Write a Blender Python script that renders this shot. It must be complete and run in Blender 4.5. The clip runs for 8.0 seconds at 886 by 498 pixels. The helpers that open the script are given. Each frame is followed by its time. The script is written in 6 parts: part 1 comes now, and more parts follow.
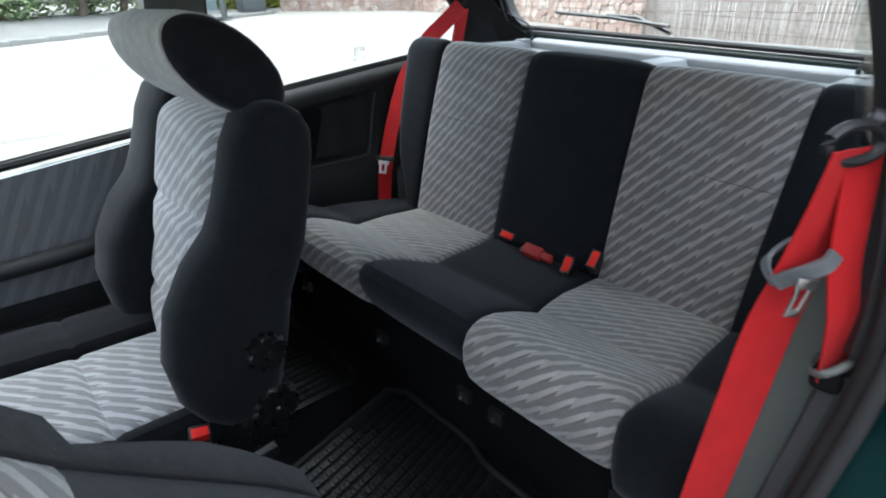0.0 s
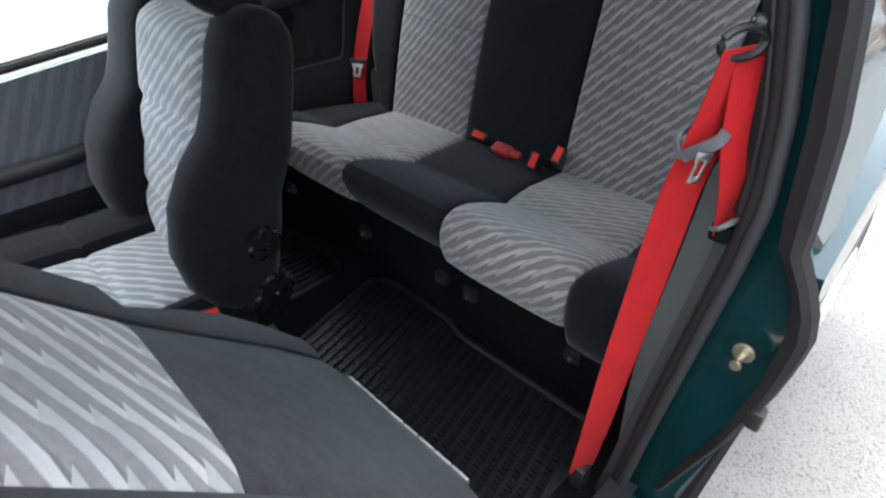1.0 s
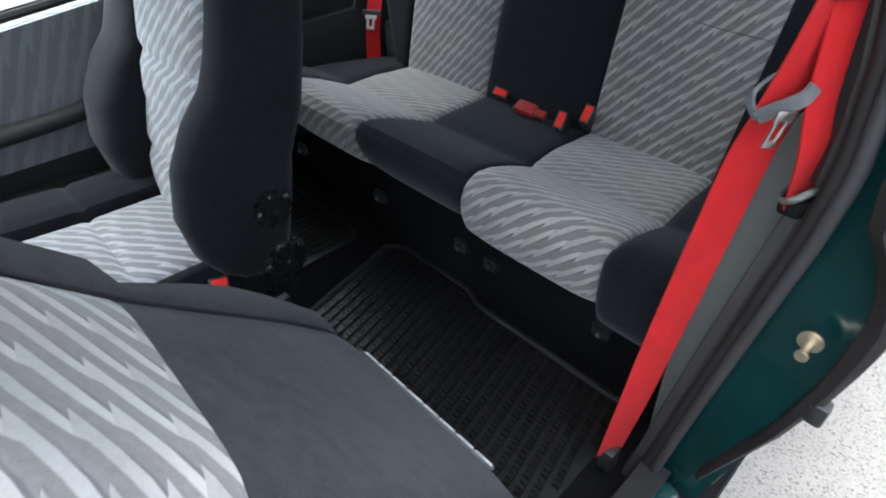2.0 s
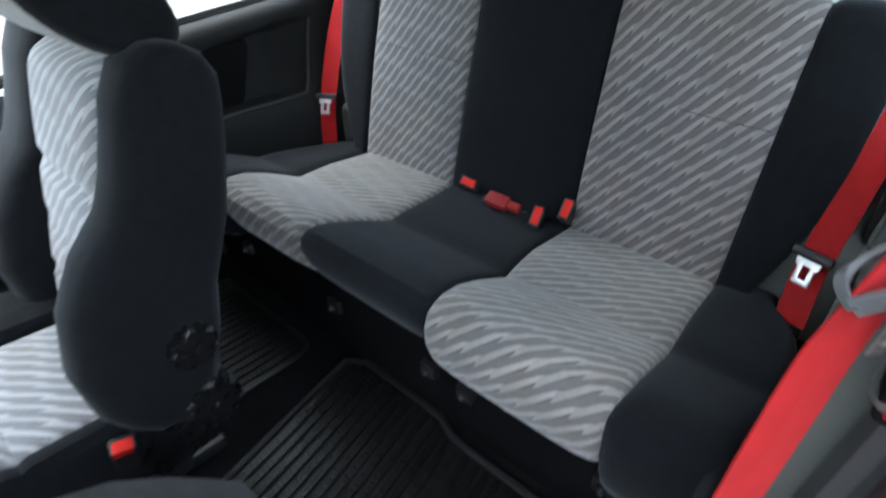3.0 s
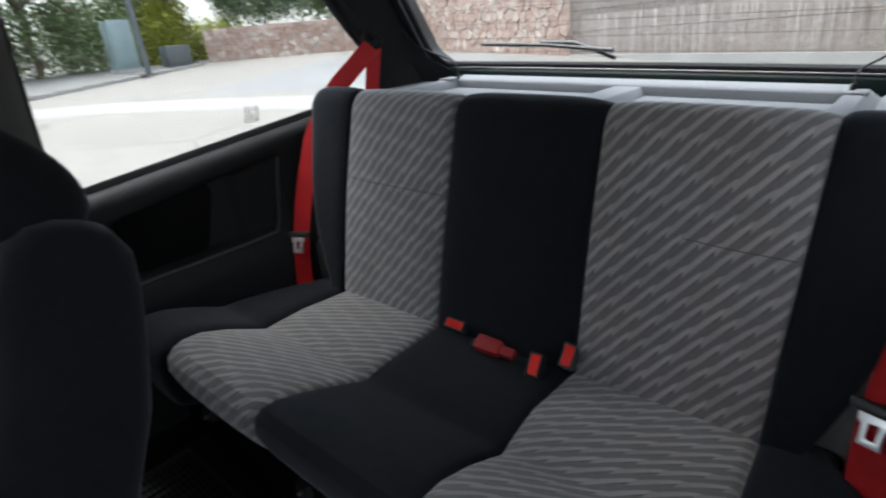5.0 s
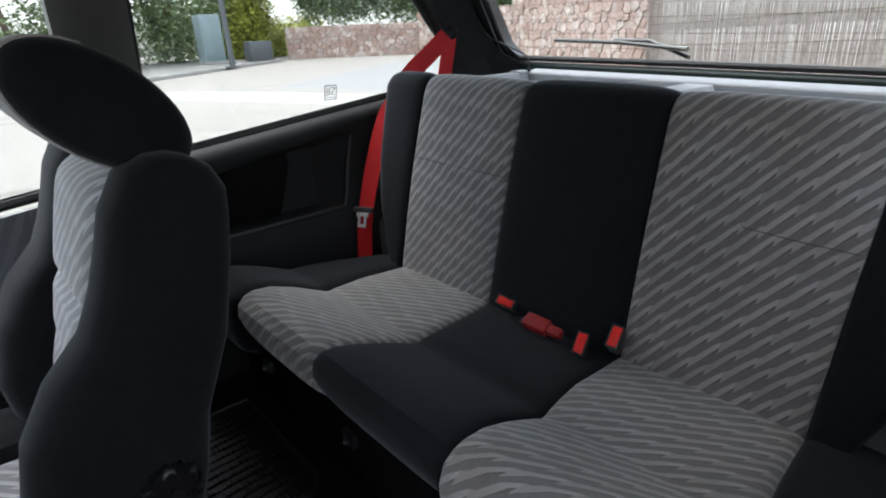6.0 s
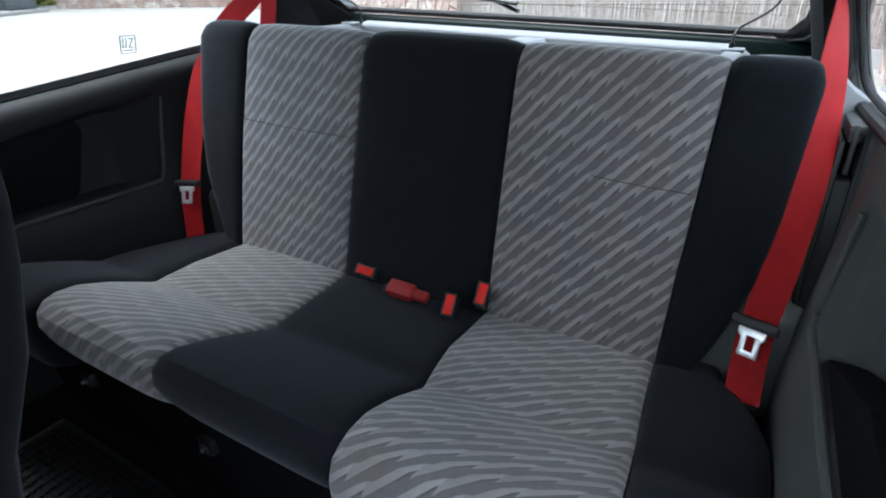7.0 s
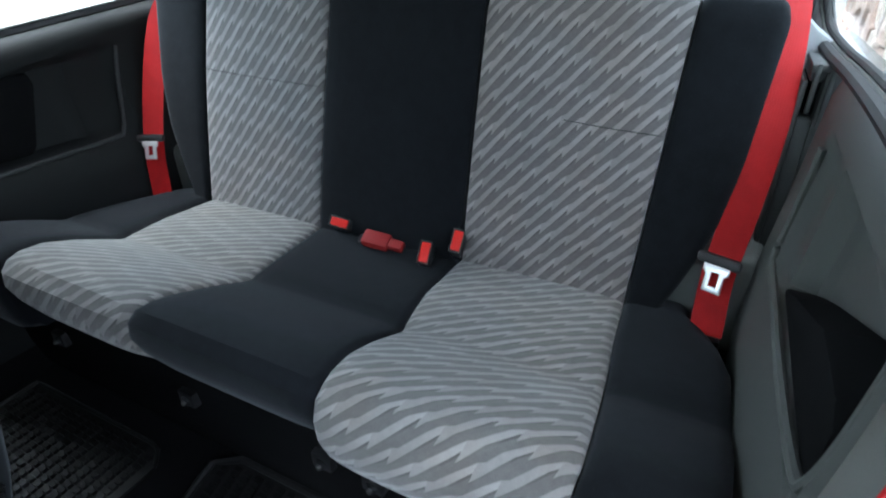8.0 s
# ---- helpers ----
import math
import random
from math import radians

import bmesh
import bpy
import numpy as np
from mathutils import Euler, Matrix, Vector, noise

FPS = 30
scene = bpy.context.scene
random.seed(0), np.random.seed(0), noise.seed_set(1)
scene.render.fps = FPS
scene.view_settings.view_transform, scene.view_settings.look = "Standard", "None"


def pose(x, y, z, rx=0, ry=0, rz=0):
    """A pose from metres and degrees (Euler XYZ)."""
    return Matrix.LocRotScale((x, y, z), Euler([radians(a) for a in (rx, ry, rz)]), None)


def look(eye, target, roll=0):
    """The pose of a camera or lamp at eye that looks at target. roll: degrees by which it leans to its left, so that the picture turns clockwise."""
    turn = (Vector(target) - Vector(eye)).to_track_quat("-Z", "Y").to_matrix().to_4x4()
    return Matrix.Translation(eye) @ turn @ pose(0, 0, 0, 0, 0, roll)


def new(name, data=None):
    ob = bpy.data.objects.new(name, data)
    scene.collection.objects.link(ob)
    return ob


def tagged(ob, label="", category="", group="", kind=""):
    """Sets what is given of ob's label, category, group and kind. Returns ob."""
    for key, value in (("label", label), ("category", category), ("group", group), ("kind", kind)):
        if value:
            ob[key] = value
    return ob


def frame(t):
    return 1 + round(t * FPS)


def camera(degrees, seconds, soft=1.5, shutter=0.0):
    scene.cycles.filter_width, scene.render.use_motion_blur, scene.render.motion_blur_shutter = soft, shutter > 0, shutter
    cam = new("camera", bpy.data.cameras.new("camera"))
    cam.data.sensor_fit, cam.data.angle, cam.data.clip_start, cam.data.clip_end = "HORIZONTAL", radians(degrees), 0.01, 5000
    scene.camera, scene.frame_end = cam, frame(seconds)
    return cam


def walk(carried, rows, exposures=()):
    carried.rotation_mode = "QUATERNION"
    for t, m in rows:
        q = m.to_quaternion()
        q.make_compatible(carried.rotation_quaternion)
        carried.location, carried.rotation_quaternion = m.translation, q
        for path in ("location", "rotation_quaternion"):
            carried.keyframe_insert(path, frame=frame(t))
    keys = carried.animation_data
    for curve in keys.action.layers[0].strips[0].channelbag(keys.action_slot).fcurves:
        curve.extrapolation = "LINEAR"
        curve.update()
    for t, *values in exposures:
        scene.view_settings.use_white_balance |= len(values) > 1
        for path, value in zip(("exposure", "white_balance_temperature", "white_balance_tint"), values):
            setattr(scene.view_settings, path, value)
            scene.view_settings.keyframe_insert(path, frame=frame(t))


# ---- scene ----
cam = camera(78.4, 8.0, soft=2.0, shutter=0.4)
PATH = [
    (0, (0.761, -1.008, 1.146), (-0.6, 0.199, 0.313), -1.0),
    (0.5, (0.823, -1.057, 1.164), (-0.479, 0.184, 0.289), -1.7),
    (1, (0.84, -1.086, 1.175), (-0.341, 0.068, 0.048), -1.1),
    (1.2, (0.834, -1.09, 1.176), (-0.328, 0.046, 0.011), -0.9),
    (2.3, (0.755, -1.017, 1.14), (-0.398, 0.033, -0.111), -1.9),
    (2.5, (0.731, -0.985, 1.141), (-0.448, 0.081, -0.073), -2.7),
    (3, (0.656, -0.894, 1.136), (-0.519, 0.319, 0.065), -1.9),
    (3.5, (0.589, -0.807, 1.128), (-0.505, 0.617, 0.247), -0.7),
    (4, (0.564, -0.75, 1.157), (-0.476, 0.742, 0.325), -2.9),
    (4.5, (0.571, -0.744, 1.15), (-0.441, 0.794, 0.369), -3.3),
    (5, (0.574, -0.746, 1.149), (-0.703, 0.603, 0.408), -5.7),
    (5.2, (0.568, -0.758, 1.137), (-0.791, 0.521, 0.418), -6.5),
    (6.3, (0.622, -0.799, 1.106), (-0.801, 0.415, 0.4), -2.3),
    (6.5, (0.59, -0.79, 1.122), (-0.618, 0.591, 0.326), -1.5),
    (7, (0.541, -0.779, 1.092), (-0.391, 0.772, 0.241), -1.1),
    (7.5, (0.537, -0.775, 1.089), (-0.331, 0.779, 0.178), -1.7),
    (8, (0.544, -0.793, 1.079), (-0.268, 0.745, 0.09), -1.1),
]
EXPO = [(0.0, 2.68, 5950, 7), (1.0, 2.90, 6030, 7), (2.5, 3.14, 5980, 8), (3.0, 3.25, 5880, 7), (3.5, 2.60, 5900, 10), (4.0, 2.26, 6020, 13), (4.5, 2.32, 6080, 13), (5.2, 2.08, 6250, 12), (6.5, 2.44, 6120, 12), (7.0, 2.66, 5750, 8), (8.0, 3.24, 5640, 4)]
walk(cam, [(t, look(eye, target, roll)) for t, eye, target, roll in PATH], exposures=EXPO)

# ---- world and light ----
world = bpy.data.worlds.new("world")
scene.world = world
world.use_nodes = True
wn = world.node_tree.nodes
wl = world.node_tree.links
sky = wn.new("ShaderNodeTexSky")
sky.sky_type = 'NISHITA'
sky.sun_disc = False
sky.sun_elevation = radians(75)
sky.sun_rotation = radians(235)
sky.air_density, sky.dust_density, sky.ozone_density = 1.2, 4.0, 1.0
hsv = wn.new("ShaderNodeHueSaturation")
hsv.inputs["Saturation"].default_value = 0.30
wl.new(sky.outputs[0], hsv.inputs["Color"])
wl.new(hsv.outputs[0], wn["Background"].inputs["Color"])
wn["Background"].inputs["Strength"].default_value = 0.15

sun_data = bpy.data.lights.new("sun", 'SUN')
sun_data.energy = 0.5
sun_data.angle = radians(90)
sun_data.color = (1.0, 0.96, 0.9)
sun = new("sun", sun_data)
sun.matrix_world = look((-1.0, -0.7, 4.7), (0, 0, 0))

# ---- node helpers ----


class Nodes:
    """Short hand for building one material."""

    def __init__(self, name):
        self.mat = bpy.data.materials.new(name)
        self.mat.use_nodes = True
        self.t = self.mat.node_tree
        self.bsdf = self.t.nodes["Principled BSDF"]

    def node(self, kind, **inputs):
        n = self.t.nodes.new(kind)
        for k, v in inputs.items():
            self.put(n.inputs[k.replace("_", " ")], v)
        return n

    def put(self, socket, v):
        if isinstance(v, bpy.types.NodeSocket):
            self.t.links.new(v, socket)
        else:
            socket.default_value = v

    def m(self, op, a, b=0.0, c=0.0):
        n = self.t.nodes.new("ShaderNodeMath")
        n.operation = op
        self.put(n.inputs[0], a)
        self.put(n.inputs[1], b)
        self.put(n.inputs[2], c)
        return n.outputs[0]

    def smooth(self, v, lo, hi, a=0.0, b=1.0):
        n = self.t.nodes.new("ShaderNodeMapRange")
        n.interpolation_type = 'SMOOTHSTEP'
        for s, x in zip(n.inputs, (v, lo, hi, a, b)):
            self.put(s, x)
        return n.outputs[0]

    def coords(self, which="Object"):
        return self.node("ShaderNodeTexCoord").outputs[which]

    def noise(self, vec, scale, detail=3.0, rough=0.55):
        n = self.node("ShaderNodeTexNoise", Vector=vec, Scale=scale, Detail=detail, Roughness=rough)
        return n.outputs[0]

    def ramp(self, fac, *stops):
        n = self.t.nodes.new("ShaderNodeValToRGB")
        self.put(n.inputs[0], fac)
        e = n.color_ramp.elements
        while len(e) < len(stops):
            e.new(0.5)
        for el, (p, c) in zip(e, stops):
            el.position, el.color = p, (*c, 1)
        return n.outputs[0]

    def mix(self, fac, a, b, blend='MIX'):
        n = self.t.nodes.new("ShaderNodeMix")
        n.data_type, n.blend_type = 'RGBA', blend
        self.put(n.inputs[0], fac)
        for s, v in ((n.inputs[6], a), (n.inputs[7], b)):
            self.put(s, v if isinstance(v, bpy.types.NodeSocket) else (*v, 1))
        return n.outputs[2]

    def bump(self, height, strength=0.3, distance=0.001):
        n = self.node("ShaderNodeBump", Strength=strength, Distance=distance, Height=height)
        self.t.links.new(n.outputs[0], self.bsdf.inputs["Normal"])

    def set(self, **kw):
        for k, v in kw.items():
            s = self.bsdf.inputs[k.replace("_", " ")]
            if isinstance(v, tuple) and len(v) == 3:
                v = (*v, 1)
            self.put(s, v)
        return self.mat


def plain(name, col, rough=0.5, metal=0.0, var=0.25, scale=9.0, grain=220.0, bump=0.15, dist=0.0006, **kw):
    """A worn surface: one colour with blotches, fine grain and a little relief."""
    n = Nodes(name)
    v = n.coords()
    big = n.noise(v, scale, 4)
    fine = n.noise(v, grain, 2)
    dark = tuple(c * (1 - var) for c in col)
    lite = tuple(min(1, c * (1 + var)) for c in col)
    c = n.ramp(n.m('ADD', n.m('MULTIPLY', big, 0.7), n.m('MULTIPLY', fine, 0.3)), (0.3, dark), (0.7, lite))
    r = n.m('MULTIPLY_ADD', big, 0.16, rough - 0.08)
    if bump:
        n.bump(fine, bump, dist)
    return n.set(Base_Color=c, Roughness=r, Metallic=metal, **kw)


def cloth(name, col, weave=900.0, sheen=0.25):
    """Close-woven seat cloth with lint and a soft nap."""
    n = Nodes(name)
    v = n.coords()
    sep = n.node("ShaderNodeSeparateXYZ", Vector=v)
    wx = n.m('SINE', n.m('MULTIPLY', sep.outputs[0], weave * 3))
    wz = n.m('SINE', n.m('MULTIPLY', n.m('ADD', sep.outputs[2], sep.outputs[1]), weave * 3))
    big = n.noise(v, 6.0, 5)
    fine = n.noise(v, 420.0, 2)
    mid = n.noise(v, 48.0, 4, 0.6)
    lint = n.smooth(n.noise(v, 260.0, 1), 0.70, 0.78)
    c = n.ramp(n.m('ADD', n.m('MULTIPLY', big, 0.4), n.m('ADD', n.m('MULTIPLY', mid, 0.35), n.m('MULTIPLY', fine, 0.25))),
               (0.32, tuple(x * 0.62 for x in col)), (0.68, tuple(x * 1.42 for x in col)))
    c = n.mix(n.m('MULTIPLY', lint, 0.35), c, tuple(min(1, x * 3.2) for x in col))
    n.bump(n.m('ADD', n.m('MULTIPLY', n.m('MULTIPLY', wx, wz), 0.5), fine), 0.25, 0.0005)
    return n.set(Base_Color=c, Roughness=0.92, Sheen_Weight=sheen, Sheen_Roughness=0.45, Sheen_Tint=(0.88, 0.94, 1.0),
                 Specular_IOR_Level=0.1)


def zigzag(name, turn, tint=(1.0, 1.0, 1.02), period=0.0215, tooth=0.062, lift=1.0, soft_lite=1.0, accent=1.0):
    """Grey jacquard cloth: slanting bands, each a chain of lightning-shaped shards; UV in metres."""
    n = Nodes(name)
    uv = n.coords("UV")
    wob = n.noise(uv, 11.0, 2)
    mp = n.node("ShaderNodeMapping", Vector=uv)
    mp.inputs["Rotation"].default_value = (0, 0, radians(turn))
    s = n.node("ShaderNodeSeparateXYZ", Vector=mp.outputs[0])
    a = s.outputs[0]
    b = n.m('DIVIDE', n.m('MULTIPLY_ADD', wob, 0.003, s.outputs[1]), period)
    row = n.m('FLOOR', b)
    f = n.m('FRACT', b)
    rowv = n.node("ShaderNodeCombineXYZ", X=row, Y=0.37)
    h1 = n.node("ShaderNodeTexWhiteNoise", Vector=rowv.outputs[0])
    h1.noise_dimensions = '2D'
    # the teeth step on by a quarter from band to band, not quite evenly
    step = n.m('MULTIPLY_ADD', row, 0.25, n.m('MULTIPLY', h1.outputs[0], 0.22))
    ta = n.m('ADD', n.m('DIVIDE', a, tooth), n.m('ADD', step, n.m('MULTIPLY', f, -0.42)))
    saw = n.m('FRACT', ta)
    cell = n.node("ShaderNodeCombineXYZ", X=row, Y=n.m('FLOOR', ta))
    h2 = n.node("ShaderNodeTexWhiteNoise", Vector=cell.outputs[0])
    h2.noise_dimensions = '2D'
    rv = h2.outputs[0]
    # the shard slides across its band and then breaks back; it narrows to a point that runs on past the break
    lo = n.m('MULTIPLY_ADD', saw, 0.34, 0.11)
    wid = n.m('MULTIPLY_ADD', n.m('POWER', saw, 3.0), -0.17, 0.47)
    hi = n.m('ADD', lo, wid)
    soft = 0.022
    lite = n.m('MULTIPLY', n.smooth(n.m('SUBTRACT', f, lo), -soft, soft), n.smooth(n.m('SUBTRACT', f, hi), -0.05, 0.035, 1.0, 0.0))
    tip_lo = n.m('MULTIPLY_ADD', saw, 0.34, 0.50)
    tip_hi = n.m('ADD', tip_lo, n.m('MULTIPLY_ADD', saw, -1.0, 0.24))
    tip = n.m('MULTIPLY', n.smooth(n.m('SUBTRACT', f, tip_lo), -soft, soft), n.smooth(n.m('SUBTRACT', f, tip_hi), -soft, soft, 1.0, 0.0))
    lite = n.m('MAXIMUM', lite, tip)
    lite = n.m('MULTIPLY', lite, n.m('MULTIPLY_ADD', rv, 0.20, n.m('MULTIPLY_ADD', n.m('POWER', saw, 2.0), 0.30, 0.50)))
    # a thin dark sliver lies under the point of each light shard
    dlo = n.m('SUBTRACT', lo, n.m('MULTIPLY_ADD', rv, 0.06, 0.10))
    dark = n.m('MULTIPLY', n.smooth(n.m('SUBTRACT', f, dlo), -0.03, 0.06), n.smooth(n.m('SUBTRACT', f, lo), -soft, soft, 1.0, 0.0))
    dark = n.m('MULTIPLY', dark, n.smooth(saw, 0.50, 0.97, 0.15, 1.3))
    fine = n.noise(uv, 700.0, 2)
    med = n.noise(uv, 120.0, 2)
    big = n.noise(uv, 5.0, 3)
    val = n.m('MULTIPLY_ADD', lite, 0.72, 0.24)
    val = n.m('SUBTRACT', val, n.m('MULTIPLY', dark, 0.34 * accent))
    val = n.m('ADD', val, n.m('MULTIPLY', n.m('SUBTRACT', fine, 0.5), 0.32))
    val = n.m('ADD', val, n.m('MULTIPLY', n.m('SUBTRACT', med, 0.5), 0.26))
    val = n.m('ADD', val, n.m('MULTIPLY', n.m('SUBTRACT', big, 0.5), 0.30))
    val = n.m('ADD', val, n.m('MULTIPLY', n.m('SUBTRACT', rv, 0.5), 0.08))
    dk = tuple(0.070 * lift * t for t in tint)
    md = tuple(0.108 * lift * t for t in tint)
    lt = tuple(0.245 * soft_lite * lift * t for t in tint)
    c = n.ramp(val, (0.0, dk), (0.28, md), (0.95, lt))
    c = n.mix(n.smooth(n.noise(uv, 9.0, 3), 0.42, 0.66, 0.0, 0.55), c, (1.07, 0.995, 0.93), 'MULTIPLY')
    threads = n.m('SINE', n.m('MULTIPLY', s.outputs[0], 2600.0))
    n.bump(n.m('ADD', n.m('MULTIPLY', lite, 0.8), n.m('ADD', n.m('MULTIPLY', threads, 0.25), fine)), 0.3, 0.0006)
    return n.set(Base_Color=c, Roughness=0.88, Sheen_Weight=0.32, Sheen_Roughness=0.5, Specular_IOR_Level=0.2)


def glass(name, tint=(0.93, 0.96, 0.95)):
    n = Nodes(name)
    tr = n.node("ShaderNodeBsdfTransparent")
    tr.inputs[0].default_value = (*tint, 1)
    gl = n.node("ShaderNodeBsdfGlossy")
    gl.inputs["Roughness"].default_value = 0.02
    lw = n.node("ShaderNodeLayerWeight", Blend=0.5)
    fac = n.m('MULTIPLY_ADD', n.m('POWER', lw.outputs["Facing"], 5.0), 0.4, 0.03)
    mx = n.node("ShaderNodeMixShader", Fac=fac)
    n.t.links.new(tr.outputs[0], mx.inputs[1])
    n.t.links.new(gl.outputs[0], mx.inputs[2])
    n.t.links.new(mx.outputs[0], n.t.nodes["Material Output"].inputs[0])
    return n.mat


def webbing(name, col):
    """Woven belt: fine ribs across the strap; UV along the strap in metres."""
    n = Nodes(name)
    uv = n.coords("UV")
    s = n.node("ShaderNodeSeparateXYZ", Vector=uv)
    rib = n.m('SINE', n.m('MULTIPLY', s.outputs[0], 1500.0))
    herr = n.m('SINE', n.m('MULTIPLY', n.m('ADD', s.outputs[1], n.m('ABSOLUTE', n.m('SUBTRACT', s.outputs[0], 0.0235))), 4200.0))
    big = n.noise(uv, 20.0, 4)
    c = n.ramp(big, (0.3, tuple(x * 0.86 for x in col)), (0.7, tuple(min(1, x * 1.12) for x in col)))
    n.bump(n.m('ADD', rib, herr), 0.25, 0.0004)
    return n.set(Base_Color=c, Roughness=0.7, Sheen_Weight=0.03, Specular_IOR_Level=0.25)


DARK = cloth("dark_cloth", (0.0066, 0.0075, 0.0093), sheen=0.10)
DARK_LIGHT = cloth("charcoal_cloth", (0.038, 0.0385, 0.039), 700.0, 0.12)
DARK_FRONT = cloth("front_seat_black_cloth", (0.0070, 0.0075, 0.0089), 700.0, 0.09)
# Seat cloth copies: lift and tint put the light on each panel into its colour.
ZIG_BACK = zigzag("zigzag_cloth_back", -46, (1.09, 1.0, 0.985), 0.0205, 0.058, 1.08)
ZIG_BACK_L = zigzag("zigzag_cloth_back_left_lit", -47, (1.02, 1.0, 1.015), 0.0205, 0.058, 1.12)
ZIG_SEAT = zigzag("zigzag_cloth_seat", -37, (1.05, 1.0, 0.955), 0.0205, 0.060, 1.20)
ZIG_FRONT = zigzag("zigzag_cloth_front_seat_lit", -38, (1.0, 1.0, 1.05), 0.022, 0.075, 1.45, 0.98, 0.5)
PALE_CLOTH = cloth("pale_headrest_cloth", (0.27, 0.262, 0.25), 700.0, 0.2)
ZIG_DRIVER = zigzag("zigzag_cloth_driver_lit", 35, (1.03, 1.0, 0.98), 0.030, 0.075, 2.0)
ZIG_DOOR = zigzag("zigzag_cloth_door", -60, (0.92, 0.95, 1.05), 0.034, 0.16, 1.12, 0.56, 0.0)
RED_WEB = webbing("red_webbing", (0.33, 0.0045, 0.0065))
RED_PLASTIC = plain("red_plastic", (0.60, 0.018, 0.013), 0.5, var=0.1, Specular_IOR_Level=0.25)
RED_DARK = plain("dark_red_plastic", (0.24, 0.008, 0.009), 0.65, var=0.15)
BLACK_PLASTIC = plain("black_plastic", (0.014, 0.014, 0.015), 0.42, var=0.2)
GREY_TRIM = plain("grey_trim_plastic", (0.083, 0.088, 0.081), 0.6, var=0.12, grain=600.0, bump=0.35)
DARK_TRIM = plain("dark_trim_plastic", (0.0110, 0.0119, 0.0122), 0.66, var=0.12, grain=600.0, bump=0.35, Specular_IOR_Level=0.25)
MID_TRIM = plain("pillar_trim_plastic", (0.030, 0.0315, 0.0325), 0.6, var=0.15, grain=600.0, bump=0.35)
SLIDE_GREY = plain("blue_grey_slide_plastic", (0.075, 0.078, 0.084), 0.45, var=0.2, scale=40.0)
PILLAR = plain("matt_pillar_lining", (0.009, 0.009, 0.0095), 0.8, var=0.2, grain=500.0, bump=0.3, Specular_IOR_Level=0.2)
ARCH = plain("pale_arch_plastic", (0.15, 0.165, 0.155), 0.6, var=0.15, grain=600.0, bump=0.3)
CREASE = plain("sunk_crease", (0.040, 0.040, 0.041), 0.9, var=0.1)
TOWER = plain("dark_green_grey_plastic", (0.055, 0.060, 0.060), 0.6, var=0.15, grain=600.0, bump=0.35)
LEDGE_GREY = plain("ledge_plastic", (0.25, 0.26, 0.275), 0.65, var=0.12, grain=700.0, bump=0.3)
LEDGE_DARK = plain("ledge_inset_plastic", (0.07, 0.075, 0.083), 0.7, var=0.15, grain=700.0, bump=0.3)
SHELF_GREY = plain("shelf_plastic", (0.25, 0.26, 0.275), 0.7, var=0.1, grain=700.0, bump=0.3)
CARPET = plain("black_carpet", (0.006, 0.006, 0.0065), 0.95, var=0.4, grain=500.0, bump=0.9, dist=0.002, Specular_IOR_Level=0.08)
RUBBER = plain("black_rubber", (0.0055, 0.0055, 0.0058), 0.5, var=0.6, scale=25.0, bump=0.3)
KNOB_BLACK = plain("worn_gloss_black_plastic", (0.0045, 0.0045, 0.005), 0.28, var=0.4, scale=60.0, bump=0.2)
SEAL = plain("seal_rubber", (0.013, 0.013, 0.014), 0.7, var=0.25, grain=900.0, bump=0.5)
LIP = plain("grey_rubber_lip", (0.0105, 0.0092, 0.0092), 0.75, var=0.3, scale=18.0, bump=0.3, Specular_IOR_Level=0.18)
GREEN = plain("dark_green_paint", (0.003, 0.021, 0.0215), 0.24, var=0.25, bump=0.0, Coat_Weight=0.45, Coat_Roughness=0.06)
CHROME = plain("bright_steel", (0.80, 0.80, 0.80), 0.30, 0.75, var=0.06, bump=0.0)
STEEL = plain("worn_steel", (0.30, 0.30, 0.30), 0.34, 1.0, var=0.3, scale=70.0, bump=0.1)
BRASS = plain("brass_plated_steel", (0.50, 0.44, 0.34), 0.38, 1.0, var=0.3, scale=60.0, bump=0.1)
HEADLINER = plain("headliner_felt", (0.42, 0.42, 0.41), 0.95, var=0.06, grain=500.0, bump=0.4)
# Body green darkened in its colour for the shade inside the tailgate.
SHADED_GREEN = plain("shaded_green_paint", (0.0010, 0.0055, 0.0050), 0.4, var=0.2, bump=0.0, Specular_IOR_Level=0.12)
GLASS = glass("clear_glass")
INK = plain("etched_mark", (0.03, 0.03, 0.03), 0.7, var=0.1, bump=0.0)
SILVER = plain("scuffed_silver_strip", (0.55, 0.55, 0.55), 0.45, 0.4, var=0.35, scale=60.0)
# Flat black put into recesses in place of their shade.
SHADE_BLACK = plain("matt_black_shade", (0.006, 0.006, 0.0065), 0.95, var=0.3, Specular_IOR_Level=0.1)
RIB = plain("dusty_rubber_rib", (0.0075, 0.0075, 0.0072), 0.38, var=0.85, scale=45.0, bump=0.4, Specular_IOR_Level=0.25)
WIRE_BROWN = plain("baked_brown_wire", (0.10, 0.07, 0.05), 0.7, var=0.2, bump=0.0)
BOLT = plain("dull_zinc_bolt", (0.16, 0.16, 0.155), 0.5, 0.6, var=0.3, scale=80.0)
TYRE = plain("tyre_rubber", (0.02, 0.02, 0.02), 0.8, var=0.2)
PIPING = plain("piping_cord", (0.010, 0.010, 0.012), 0.8, var=0.1)

# ---- mesh helpers ----


def thing(name, label, category, group="", kind="", at=(0, 0, 0)):
    ob = new(name)
    ob.location = at
    ob.empty_display_size = 0.05
    return tagged(ob, label, category, group, kind)


